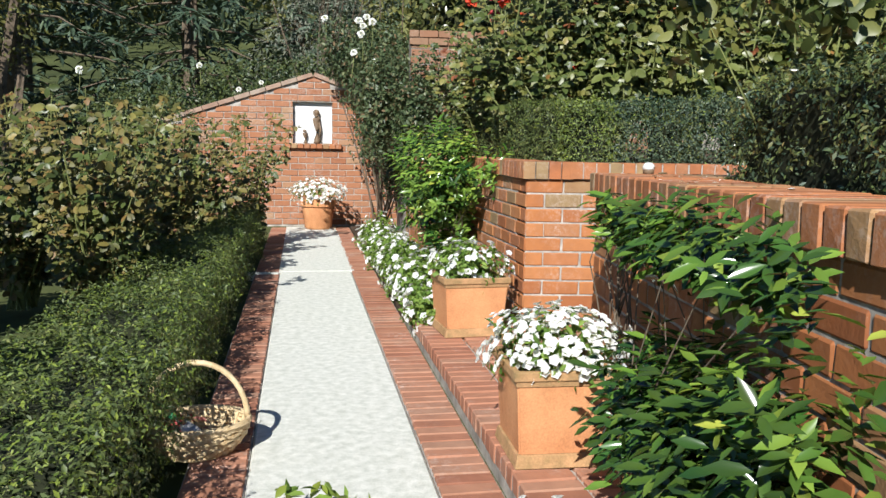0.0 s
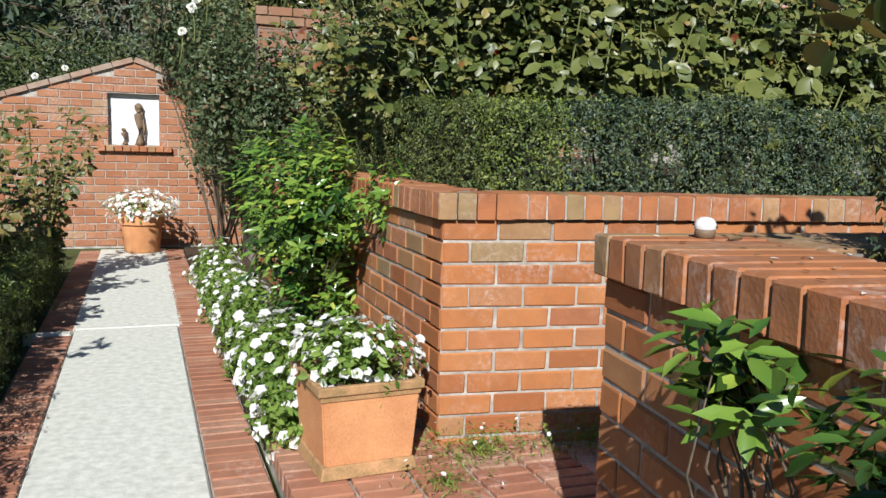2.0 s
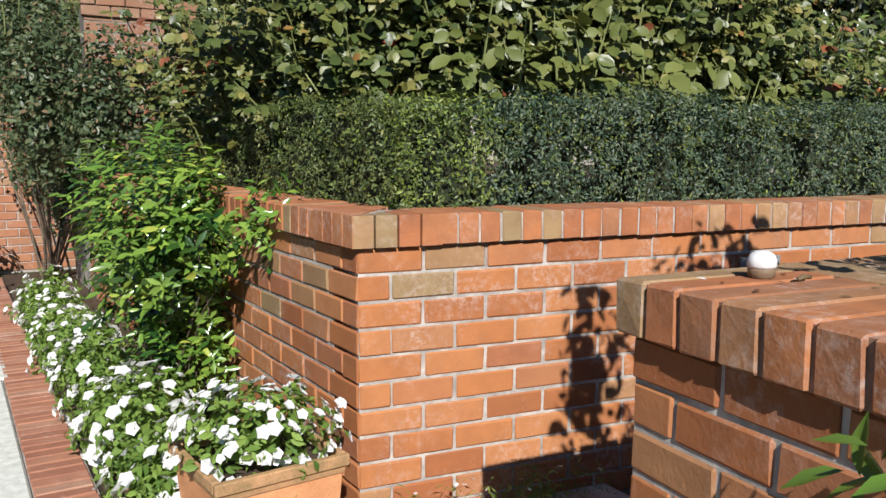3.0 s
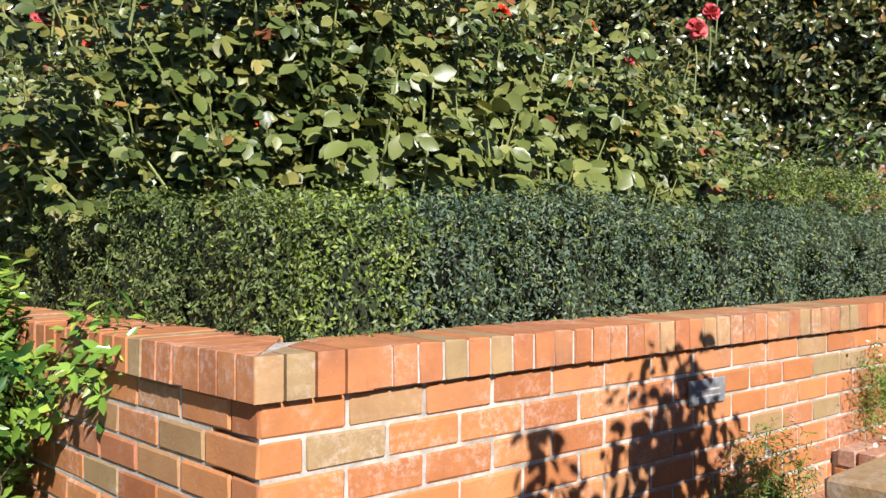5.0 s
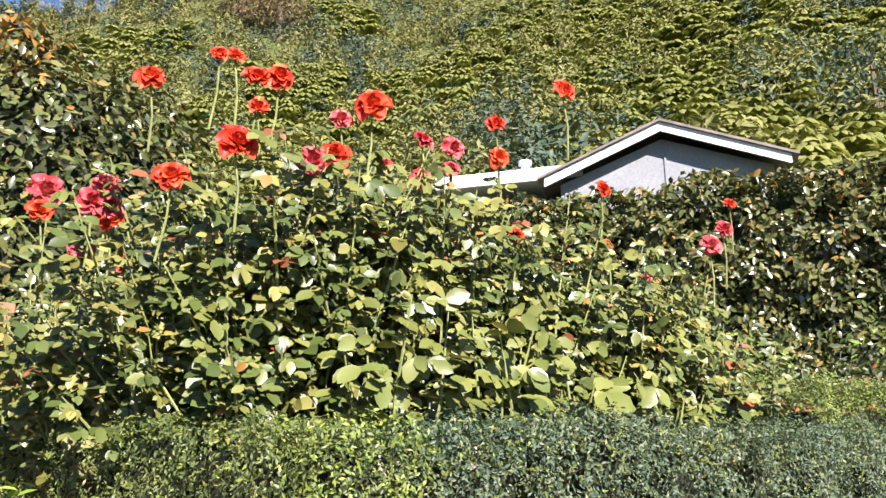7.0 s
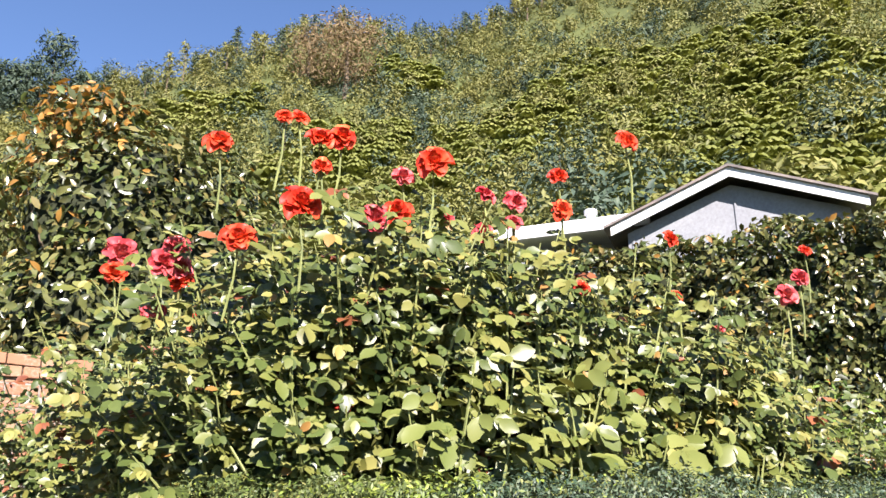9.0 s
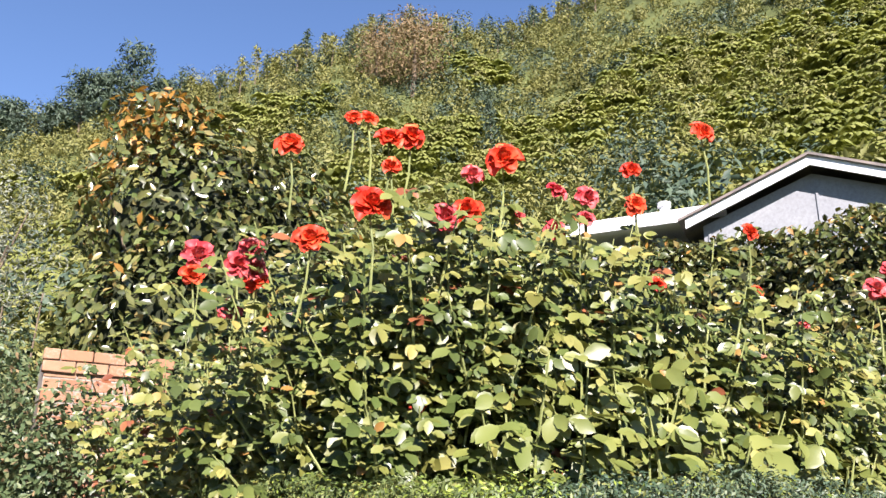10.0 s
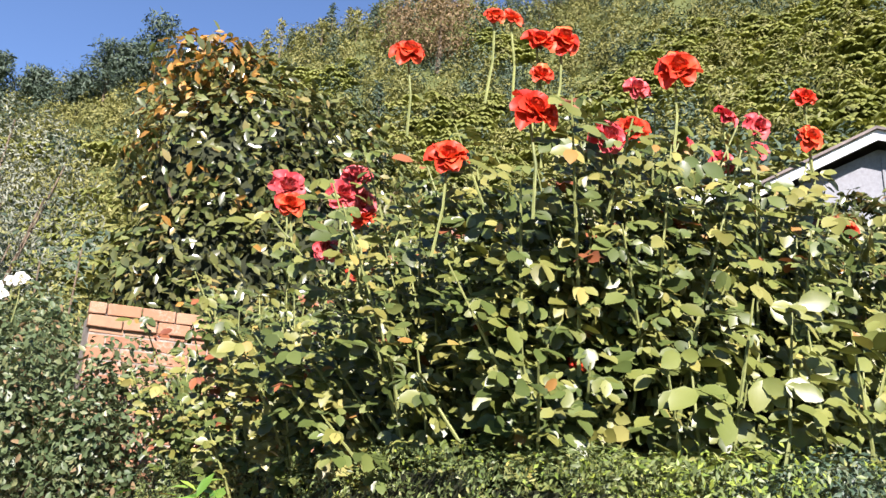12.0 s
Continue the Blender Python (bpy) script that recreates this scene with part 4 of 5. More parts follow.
# ---- roses in the raised bed ----
def bloom(p, r, face, mat, label, stalk_from=None, old=False):
    """A rose: rings of cupped petals, green sepals and a stalk."""
    rs = empty("rose_bloom", Matrix.Translation(p), label, "flower", "roses in the raised bed")
    q = Vector(face).to_track_quat("Z", "Y").to_matrix().to_4x4()
    bm = bmesh.new()
    for ring, (cnt, rad, tilt, ln) in enumerate(((6, 0.40, 2, 0.80), (7, 0.36, 24, 0.74), (7, 0.30, 42, 0.68), (6, 0.22, 57, 0.60), (5, 0.14, 69, 0.54), (5, 0.08, 82, 0.50), (4, 0.05, 98, 0.44))):
        for k in range(cnt):
            a = 360 / cnt * k + ring * 31 + rb.uniform(-14, 14)
            m = q @ pose(0, 0, 0, 0, 0, a) @ pose(rad * r * 0.5, 0, 0) @ pose(0, 0, 0, rb.uniform(-14, 14)) @ pose(0, 0, 0, 0, -(tilt + rb.uniform(-13, 13)), 0)
            l, w = ln * r * rb.uniform(0.8, 1.2), ln * r * rb.uniform(0.62, 0.8)
            grid = [[bm.verts.new(m @ Vector((l * u * (1 - 0.12 * v * v), w * (u ** 0.5 if u < 0.7 else 0.84 - (u - 0.7) * 0.9) * v, 0.34 * l * v * v + 0.12 * l * u * u + rb.uniform(-0.09, 0.09) * l * u - (0.32 * l * max(u - 0.7, 0) * 3 if ring < 3 else 0)))) for v in (-1, -0.4, 0.4, 1)] for u in (0.04, 0.4, 0.75, 1.0)]
            for a_, b_ in zip(grid, grid[1:]):
                for i in range(3):
                    bm.faces.new((a_[i], a_[i + 1], b_[i + 1], b_[i]))
    part("petals", bm, mat, rs, smooth=True)
    base = Vector(stalk_from) - Vector(p) if stalk_from else Vector((rb.uniform(-0.03, 0.03), 0.02, -0.30))
    back = q @ Vector((0, 0, -0.12 * r))
    st = part("stalk", tube_bm([base, base * 0.5 + Vector((0.01, 0, 0)), back * 2, back], [0.005, 0.0045, 0.004, 0.012 + r * 0.12], 6), M_CANE, rs)
    bm = bmesh.new()
    for k in range(5):
        m = q @ pose(0, 0, -0.1 * r, 0, 0, 72 * k) @ pose(0, 0, 0, 0, 12, 0)
        bm.faces.new([bm.verts.new(m @ Vector(v)) for v in ((0, -0.08 * r, 0), (0.5 * r, 0, -0.05 * r), (0, 0.08 * r, 0))])
    part("calyx", bm, M_ROSE_DARK, st)
    return rs


for x, y, z, r in ((-1.93, 6.5, 2.93, 0.05), (-1.46, 6.45, 2.90, 0.06), (-1.35, 6.45, 2.95, 0.05), (-1.40, 6.4, 2.82, 0.05), (-1.2, 5.9, 2.3, 0.045), (-1.33, 4.9, 2.52, 0.05), (-1.2, 4.9, 2.66, 0.05), (-1.42, 4.9, 2.3, 0.045), (-3.9, 7.5, 2.35, 0.05), (-2.95, 7.3, 2.1, 0.04), (-3.3, 7.4, 2.0, 0.045), (-5.2, 6.3, 2.15, 0.06)):
    bloom((x, y, z), r, (rb.uniform(-0.4, 0.3), -1.0, 0.5), M_PETAL_WHITE, "white climbing rose bloom")
RED, PINK = "open scarlet rose bloom on a long stem", "fading pink-red rose bloom"
for x, y, z, r, pink in ((0.047, 1.33, 2.89, .062, 0), (0.195, 0.98, 2.89, .036, 0), (0.255, 0.98, 2.90, .036, 0), (0.32, 0.92, 2.80, .058, 0), (0.41, 0.92, 2.83, .058, 0), (0.33, 0.92, 2.69, .04, 0),
                         (0.18, 0.72, 2.444, .070, 0), (0.72, 0.75, 2.73, .070, 0), (0.64, 0.85, 2.69, .045, 1), (0.52, 0.84, 2.49, .058, 1), (0.63, 0.87, 2.55, .060, 0), (1.06, 0.9, 2.72, .045, 1),
                         (1.23, 0.92, 2.73, .05, 1), (1.46, 0.9, 2.89, .046, 0), (1.47, 0.9, 2.73, .052, 0), (1.53, 0.53, 2.93, .052, 0), (2.15, 0.91, 2.72, .045, 0), (2.55, 0.6, 2.42, .055, 1),
                         (2.70, 0.62, 2.53, .05, 1), (0.06, 1.0, 2.38, .062, 0), (-0.176, 2.0, 2.56, .078, 1), (-0.02, 1.6, 2.5, .06, 1), (-0.07, 1.6, 2.43, .06, 1), (0.0, 1.6, 2.41, .06, 1),
                         (0.01, 1.6, 2.36, .055, 0), (0.296, 2.4, 2.37, .07, 0), (-0.05, 1.8, 2.28, .055, 1), (0.44, 0.9, 1.81, .04, 0), (-0.25, 1.6, 2.36, .05, 0), (1.08, 0.95, 2.57, .05, 1),
                         (0.87, 0.9, 2.57, .035, 1), (1.43, 0.75, 2.33, .035, 0), (2.42, 0.9, 2.31, .035, 1), (3.34, 1.0, 2.88, .04, 0), (1.2, 0.9, 2.62, .04, 1), (2.2, 0.95, 2.45, .03, 0)):
    face = (rb.uniform(-0.6, 0.1), -1.0, rb.uniform(0.15, 0.75))
    bloom((x, y, z), r * 1.06, face, M_PETAL_PINK if pink else M_PETAL_RED, PINK if pink else RED)

for x_, y_, top in ((0.42, 1.5, 2.45), (0.42, 1.0, 2.45), (0.7, 0.98, 2.58), (1.2, 0.98, 2.6), (1.7, 1.0, 2.52), (2.2, 1.0, 2.42), (2.65, 1.1, 2.35), (3.05, 1.0, 2.12),
                                       (0.12, 2.15, 2.35), (0.55, 1.9, 2.5), (1.0, 1.8, 2.6), (1.7, 1.9, 2.55), (2.4, 1.9, 2.5), (0.0, 2.75, 2.25), (-0.1, 3.7, 2.15), (0.65, 3.1, 2.4)):
    big = y_ < 1.2
    rose_plant("rose_bush", (x_, y_, 1.08), (0.46, 0.36), top + (0.16 if x_ < 1.9 else 0.08), 36 if big else 26, "leafy rose bush with red blooms behind the box hedge" if big else "rose bush at the back of the raised bed",
               0.050 if big else 0.046, [M_ROSE_DARK, M_ROSE_LEAF, M_BRONZE_LEAF, M_ROSE_PALE], (0.5, 0.48, 0.02, 0.3 if x_ > 1.0 and big else 0.0), step=0.047, low=0.28)
rose_plant("rose_bush", (0.35, 1.5, 1.08), (0.42, 0.5), 2.4, 30, "rose bush leaning over the side hedge", 0.05, [M_ROSE_DARK, M_ROSE_LEAF, M_BRONZE_LEAF], (0.5, 0.48, 0.02), step=0.06, lean=(-0.3, 0.1))
# shoots leaning over the hedge, with larger, paler leaves
for x_, y_, top, n_ in ((0.8, 0.74, 1.98, 8), (1.25, 0.74, 2.05, 10), (1.75, 0.76, 2.0, 9), (2.3, 0.78, 1.95, 9)):
    rose_plant("rose_shoots", (x_, y_, 1.1), (0.3, 0.14), top, n_, "pale broad-leaved rose shoots leaning over the hedge", 0.076, [M_ROSE_PALE], (1,), step=0.13, low=0.5, lean=(0, -0.06))


# ---- petunias and pots ----
def blossoms(name, pts, out, r, mat, parent):
    """Trumpet flowers: five rounded lobes round a sunken throat."""
    verts, faces = [], []
    for p, o in zip(pts, out):
        rr = r * rb.uniform(0.75, 1.2)
        q = (Vector(o) + Vector((rb.uniform(-0.5, 0.5), rb.uniform(-0.5, 0.5), rb.uniform(-0.2, 0.4)))).to_track_quat("Z", "Y")
        b = len(verts)
        verts.append(Vector(p))
        for k in range(10):
            a = k * math.tau / 10
            s = rr * (1.0 if k % 2 == 0 else 0.78)
            verts.append(Vector(p) + q @ Vector((s * math.cos(a), s * math.sin(a), rr * (0.34 + (0.10 if k % 2 else 0.0) + rb.uniform(-0.12, 0.12)))))
        faces += [(b, b + 1 + k, b + 1 + (k + 1) % 10) for k in range(10)]
    return mesh_ob(name, verts, faces, mat, parent, smooth=False)


def petunias(name, base, c, r, n_leaf, n_flower, label, size=0.022):
    pl = empty(name, Matrix.Translation(base), label, "flowers")
    P, N = blob(n_leaf, c, r, 0.3, 2.5, 0.35)
    keep = P[:, 2] > base[2] - 0.06
    f = leaf_mesh("foliage", P[keep], N[keep], 0.042, 0.55, [M_PETUNIA], "oval", 0.9, parent=pl)
    f.matrix_parent_inverse = pl.matrix_world.inverted()
    P, N = blob(n_flower, c, np.asarray(r) * 1.05, 0.3, 2.5, 0.08)
    keep = P[:, 2] > base[2] - 0.03
    b = blossoms("blossoms", P[keep], N[keep], size, M_PETAL_WHITE, pl)
    b.matrix_parent_inverse = pl.matrix_world.inverted()
    return pl


def square_pot(m, w, h):
    """A moulded square terracotta planter: foot, tapered body, stepped rim, soil."""
    pot = empty("square_planter", m, "square terracotta planter with a moulded rim", "pot", "square planters")

    def frustum(z0, z1, a, b, bm):
        lo = [bm.verts.new((sx * a, sy * a, z0)) for sx, sy in ((-1, -1), (1, -1), (1, 1), (-1, 1))]
        hi = [bm.verts.new((sx * b, sy * b, z1)) for sx, sy in ((-1, -1), (1, -1), (1, 1), (-1, 1))]
        bm.faces.new(lo[::-1])
        bm.faces.new(hi)
        fs = [bm.faces.new((lo[k], lo[(k + 1) % 4], hi[(k + 1) % 4], hi[k])) for k in range(4)]
        return fs

    a = w / 2
    bm = bmesh.new()
    frustum(0.045, h - 0.055, a * 0.87, a * 0.96, bm)
    bmesh.ops.bevel(bm, geom=list(bm.edges), offset=0.006, segments=2, affect="EDGES")
    part("body", bm, M_TERRACOTTA, pot)
    for nm, z0, z1, r0, r1 in (("foot", 0.0, 0.05, 0.97, 0.91), ("moulding", h - 0.06, h - 0.035, 0.98, 1.0), ):
        bm = bmesh.new()
        frustum(z0, z1, a * r0, a * r1, bm)
        bmesh.ops.bevel(bm, geom=list(bm.edges), offset=0.004, segments=1, affect="EDGES")
        part(nm, bm, M_MOSSY, pot, "mossy terracotta moulding")
    bm = bmesh.new()
    for sx, sy, lx, ly in ((0, -1, 1, 0), (0, 1, 1, 0), (-1, 0, 0, 1), (1, 0, 0, 1)):
        t = 0.025
        cx, cy = sx * (a * 1.04 - t / 2), sy * (a * 1.04 - t / 2)
        hx, hy = (a * 1.04 if lx else t / 2), (a * 1.04 - t if ly else t / 2)
        box_bm((cx - hx, cy - hy, h - 0.036), (cx + hx, cy + hy, h), 0.004, bm)
    part("rim", bm, M_MOSSY, pot, "worn mossy terracotta rim")
    part("soil", box_bm((-a * 0.93, -a * 0.93, h - 0.06), (a * 0.93, a * 0.93, h - 0.03)), M_SOIL, pot)
    return pot


square_pot(pose(-0.18, -2.13, 0.072, 0, 0, 6), 0.37, 0.36)
petunias("petunia_plant", (-0.18, -2.13, 0.42), (-0.18, -2.13, 0.46), (0.25, 0.23, 0.16), 700, 560, "white petunias spilling over the square planter", 0.019)
square_pot(pose(-0.355, -0.10, 0.072, 0, 0, 12), 0.40, 0.36)
petunias("petunia_plant", (-0.355, -0.10, 0.42), (-0.355, -0.08, 0.47), (0.24, 0.23, 0.16), 1100, 190, "white petunias with leafy stems in the planter")
PM3 = pose(-2.05, 6.72, 0.0) @ Matrix.Diagonal((1.13, 1.13, 1.1, 1))
rp = empty("round_planter", PM3, "round terracotta pot against the gable wall", "pot")
part("body", lathe_bm([(0.15, 0.0), (0.17, 0.02), (0.20, 0.28), (0.205, 0.36), (0.19, 0.365), (0.185, 0.33)], 28), M_TERRACOTTA, rp, smooth=True)
part("rim", lathe_bm([(0.19, 0.30), (0.222, 0.30), (0.225, 0.385), (0.20, 0.39), (0.19, 0.34)], 28), M_TERRACOTTA, rp)
petunias("petunia_plant", (-2.05, 6.72, 0.36), (-2.05, 6.70, 0.52), (0.36, 0.3, 0.2), 300, 420, "mound of white petunias in the round pot", 0.028)
for i in range(9):
    t = i / 8
    x_, y_ = -0.52 - 0.135 * (0.35 + t * 4.2), 0.42 + t * 4.0
    petunias("petunia_plant", (x_, y_, 0.02), (x_, y_, 0.16 + 0.05 * math.sin(i * 2.1)), (0.22, 0.34, 0.20 + 0.05 * (i % 2)), 1500, 80, "white petunias trailing beside the path", 0.028)
petunias("petunia_plant", (-0.62, 0.18, 0.02), (-0.60, 0.22, 0.14), (0.14, 0.25, 0.17), 700, 45, "white petunias trailing over the brick edging", 0.028)
petunias("petunia_plant", (-0.30, -3.05, 0.07), (-0.30, -3.05, 0.16), (0.18, 0.16, 0.12), 220, 50, "white petunias at the platform's edge", 0.024)
soil_strip = slab("border_soil", (PW + 0.24, 0.63, -0.08), (PW + 1.0, 7.0, 0.012), PM, M_SOIL, "dark border soil under the petunias", "soil", 0.0)


def daisies(base, c, r, n, nf, label):
    pl = empty("daisy_clump", Matrix.Translation(base), label, "flowers")
    P, N = blob(n, c, r, 0.4, 3.0, 0.5)
    f = leaf_mesh("foliage", P, N, 0.032, 0.34, [M_PETUNIA, M_BOX_YOUNG], "dia", 1.0, parent=pl)
    f.matrix_parent_inverse = pl.matrix_world.inverted()
    P, N = blob(nf, c, np.asarray(r) * 1.12, 0.4, 3.0, 0.1)
    b = blossoms("blossoms", P, N, 0.011, M_PETAL_WHITE, pl)
    b.matrix_parent_inverse = pl.matrix_world.inverted()


daisies((0.15, -0.16, 0.07), (0.15, -0.16, 0.12), (0.28, 0.12, 0.10), 700, 12, "wispy daisy clump at the wall's foot")
daisies((0.6, -0.14, 0.07), (0.62, -0.14, 0.13), (0.3, 0.10, 0.12), 700, 12, "wispy daisy clump at the wall's foot")
daisies((-0.05, -0.42, 0.07), (-0.05, -0.40, 0.09), (0.2, 0.16, 0.06), 260, 10, "sparse daisies over the brick platform")
daisies((1.93, -0.14, 0.22), (1.93, -0.13, 0.47), (0.30, 0.12, 0.27), 3000, 40, "tall daisy clump beside the brick steps")
daisies((2.95, -0.1, 0.5), (2.95, -0.1, 0.74), (0.25, 0.1, 0.25), 1800, 16, "daisy clump on an upper step")

# low leafy cutting on the path and the wicker basket
shrub("leafy_cutting", (-1.02, -2.62, 0.0), [(70, (-1.02, -2.62, 0.07), (0.17, 0.1, 0.06))], "pale green leafy cutting lying on the path", "cutting", 0.06, [M_BOX_YOUNG, M_PETUNIA], "oval", 0.55, 0.7, 4, 0.004, droop=0.0)


def basket(m):
    bk = empty("wicker_basket", m, "pale wicker flower basket with a hoop handle", "basket")
    for i in range(7):
        z, u = 0.01 + i * 0.017, i / 6
        r = 0.115 + 0.06 * math.sin(u * 1.5)
        pts = [(r * 1.15 * math.cos(a), r * 0.9 * math.sin(a), z + 0.004 * (-1) ** (k + i)) for k, a in enumerate(np.linspace(0, math.tau, 33))]
        part("weave", tube_bm(pts, [0.0098] * 33, 5), M_WICKER, bk)
    for k in range(20):
        a = k * math.tau / 20
        pts = [((0.115 + 0.06 * math.sin(u * 1.5)) * 1.15 * math.cos(a), (0.115 + 0.06 * math.sin(u * 1.5)) * 0.9 * math.sin(a), 0.008 + u * 0.115) for u in (0, 0.5, 1)]
        part("stake", tube_bm(pts, [0.0115] * 3, 5), M_WICKER, bk)
    pts = [(0.204 * math.cos(a), 0.16 * math.sin(a), 0.128) for a in np.linspace(0, math.tau, 33)]
    part("rim", tube_bm(pts, [0.013] * 33, 6), M_WICKER, bk)
    pts = [(0.198 * math.cos(a), 0.0, 0.125 + 0.235 * math.sin(a)) for a in np.linspace(0, math.pi, 19)]
    part("handle", tube_bm(pts, [0.012] * 19, 7), M_WICKER, bk, smooth=True)
    part("bottom", lathe_bm([(0.11, 0.0), (0.125, 0.006), (0.11, 0.012)], 20), M_WICKER, bk)
    P, N = blob(60, (-0.06, 0.03, 0.10), (0.08, 0.07, 0.05))
    leaf_mesh("cuttings", P, N, 0.05, 0.5, [M_DRY, M_PETAL_PINK, M_SILVER], "oval", 0.8, parent=bk)


M_GREEN_GRIP = rough_mat("green_grip", (0.02, 0.16, 0.06), (0.04, 0.24, 0.09), 9.0, 0.45, 80.0, 0.1)
M_STEEL = rough_mat("dull_steel", (0.32, 0.32, 0.33), (0.46, 0.46, 0.47), 12.0, 0.35, 90.0, 0.1, 0.5)
M_STEEL.node_tree.nodes["Principled BSDF"].inputs["Metallic"].default_value = 0.6


def hand_tool(m):
    """A short garden hand tool: a rounded green grip, a neck and a broad dished blade."""
    tl = empty("hand_tool", m, "green-handled garden hand tool lying in the wicker basket", "garden tool")
    part("grip", tube_bm([(-0.13, 0, 0), (-0.12, 0, 0), (-0.08, 0, 0.002), (-0.03, 0, 0), (-0.02, 0, 0)], [0.008, 0.014, 0.016, 0.013, 0.008], 10), M_GREEN_GRIP, tl, "green grip", smooth=True)
    part("neck", tube_bm([(-0.02, 0, 0), (0.02, 0, -0.004), (0.035, 0, -0.002)], [0.005, 0.005, 0.004], 8), M_STEEL, tl, smooth=True)
    bm = bmesh.new()
    rows = [[bm.verts.new((x, w * v, 0.012 * v * v + z)) for v in (-1, -0.5, 0, 0.5, 1)] for z in (0.0, -0.003) for x, w in ((0.03, 0.022), (0.08, 0.036), (0.12, 0.03), (0.145, 0.008))]
    for a, b in list(zip(rows[:4], rows[1:4])) + list(zip(rows[4:], rows[5:])):
        for i in range(4):
            bm.faces.new((a[i], a[i + 1], b[i + 1], b[i]))
    bmesh.ops.recalc_face_normals(bm, faces=bm.faces)
    part("blade", bm, M_STEEL, tl, "dull steel blade", smooth=True)


basket(pose(-1.55, -1.97, 0.0, 0, 0, 12))
hand_tool(pose(-1.60, -2.03, 0.145, 6, 22, -38))

# plaque on the bed wall and the small white-capped ornament on the near coping
pq = slab("plaque", (1.62, -0.012, 0.815), (1.835, -0.002, 0.905), Matrix.Identity(4), M_SLATE, "small dark slate plaque fixed to the brick wall", "plaque", 0.003, "")
for i in range(2):
    part("lettering", box_bm((1.66, -0.0135, 0.842 + i * 0.022), (1.80, -0.0118, 0.848 + i * 0.022)), M_MORTAR, pq)
orn = empty("ornament", pose(0.37, -1.36, N_TOP + N_H, 0, 0, 30), "small round white-capped ornament on the brick coping", "ornament")
orn.scale = (0.82, 0.82, 0.82)
part("base", lathe_bm([(0.024, 0), (0.030, 0.004), (0.032, 0.018), (0.030, 0.026)], 20), M_BRONZE, orn, "grey-brown weathered base", smooth=True)
part("body", lathe_bm([(0.030, 0.024), (0.034, 0.030), (0.033, 0.044), (0.027, 0.056), (0.016, 0.063), (0.004, 0.065)], 20), M_WHITE_STONE, orn, "chipped white cap", smooth=True)
# Near-black disc paints the dark inside the ornament's hole.
part("hole", lathe_bm([(0.005, 0), (0.006, 0.002), (0.004, 0.003)], 10), M_INNER_SHADE, orn).matrix_basis = pose(0.010, -0.0315, 0.036, 82, 0, 17)
chip = part("twig", tube_bm([(0, 0, 0.005), (0.02, 0.003, 0.007), (0.04, 0, 0.006)], [0.004, 0.005, 0.004], 7), M_DRY, None, smooth=True)
chip.matrix_world = pose(0.40, -1.42, N_TOP + N_H, 0, 0, 10)
tagged(chip, "short brown broken twig beside the ornament", "twig")
LP = np.stack([rng.uniform(0.17, 0.52, 46), rng.uniform(-2.7, -1.3, 46), np.full(46, N_TOP + N_H + 0.003)], 1)
litter = leaf_mesh("leaf_litter", LP, np.tile([0, 0, 1.0], (46, 1)), 0.022, 0.5, [M_DRY, M_BRONZE_LEAF, M_PETAL_WHITE], "oval", 0.12, droop=0.0, curl=0.0)
tagged(litter, "dry leaf scraps and pale petals on the coping", "litter", kind="stuff")


# ---- conifers and the hill ----
def conifer(base, h, r, n, label, mat, name="conifer", droop=0.25):
    """A trunk with tiers of drooping boughs set with flat sprays."""
    tr = empty(name, Matrix.Translation(base), label, "tree")
    part("trunk", tube_bm([(0, 0, 0), (0.05, 0, h * 0.5), (0, 0, h)], [0.045 * r + 0.08, 0.03 * r + 0.05, 0.02], 8), M_BARK, tr)
    P, N = [], []
    for k in range(n):
        z = h * (0.04 + 0.94 * (k + rb.random()) / n)
        L = r * (1 - z / h) ** 0.8 * rb.uniform(0.65, 1.15) + 0.15
        a = k * 2.4 + rb.uniform(-0.3, 0.3)
        d = Vector((math.cos(a), math.sin(a), 0))
        bm = tube_bm([(0, 0, z), d * L * 0.5 + Vector((0, 0, z - droop * L * 0.25)), d * L + Vector((0, 0, z - droop * L))], [0.03, 0.02, 0.006], 4)
        part("bough", bm, M_BARK, tr)
        m = int(22 * L)
        u = rng.uniform(0.15, 1, m)
        sw = rng.normal(0, 0.16, m) * L * (1.1 - u)
        P.append(np.stack([d.x * L * u - d.y * sw, d.y * L * u + d.x * sw, z - droop * L * u ** 1.6 + rng.normal(0, 0.05, m)], 1))
        N.append(np.tile([d.x * 0.3, d.y * 0.3, 1.0], (m, 1)))
    leaf_mesh("foliage", np.concatenate(P), np.concatenate(N), 0.34, 0.28, [mat], "oval", 0.45, None, 0.1, tr, 0.25)


for x_, y_, h_, r_ in ((-5.4, 12.6, 9.5, 3.2), (-8.6, 12.0, 10.5, 3.6), (-11.5, 13.5, 10.0, 3.8), (-3.4, 14.5, 6.6, 2.4), (-9.5, 8.5, 8.0, 2.6)):
    conifer((x_, y_, terrain(x_, y_) - 0.3), h_, r_, 75, "blue-green spruce with drooping boughs", M_NEEDLE)
shrub("dark_tree", (-7.0, 7.6, 0), [(2500, (-7.3, 7.6, 3.2), (0.9, 0.9, 1.4))], "dark tree trunk with sparse ivy leaves", "tree", 0.09, [M_BUSH, M_CAMELLIA], "oval", 0.6, 1.0, 7, 0.14)


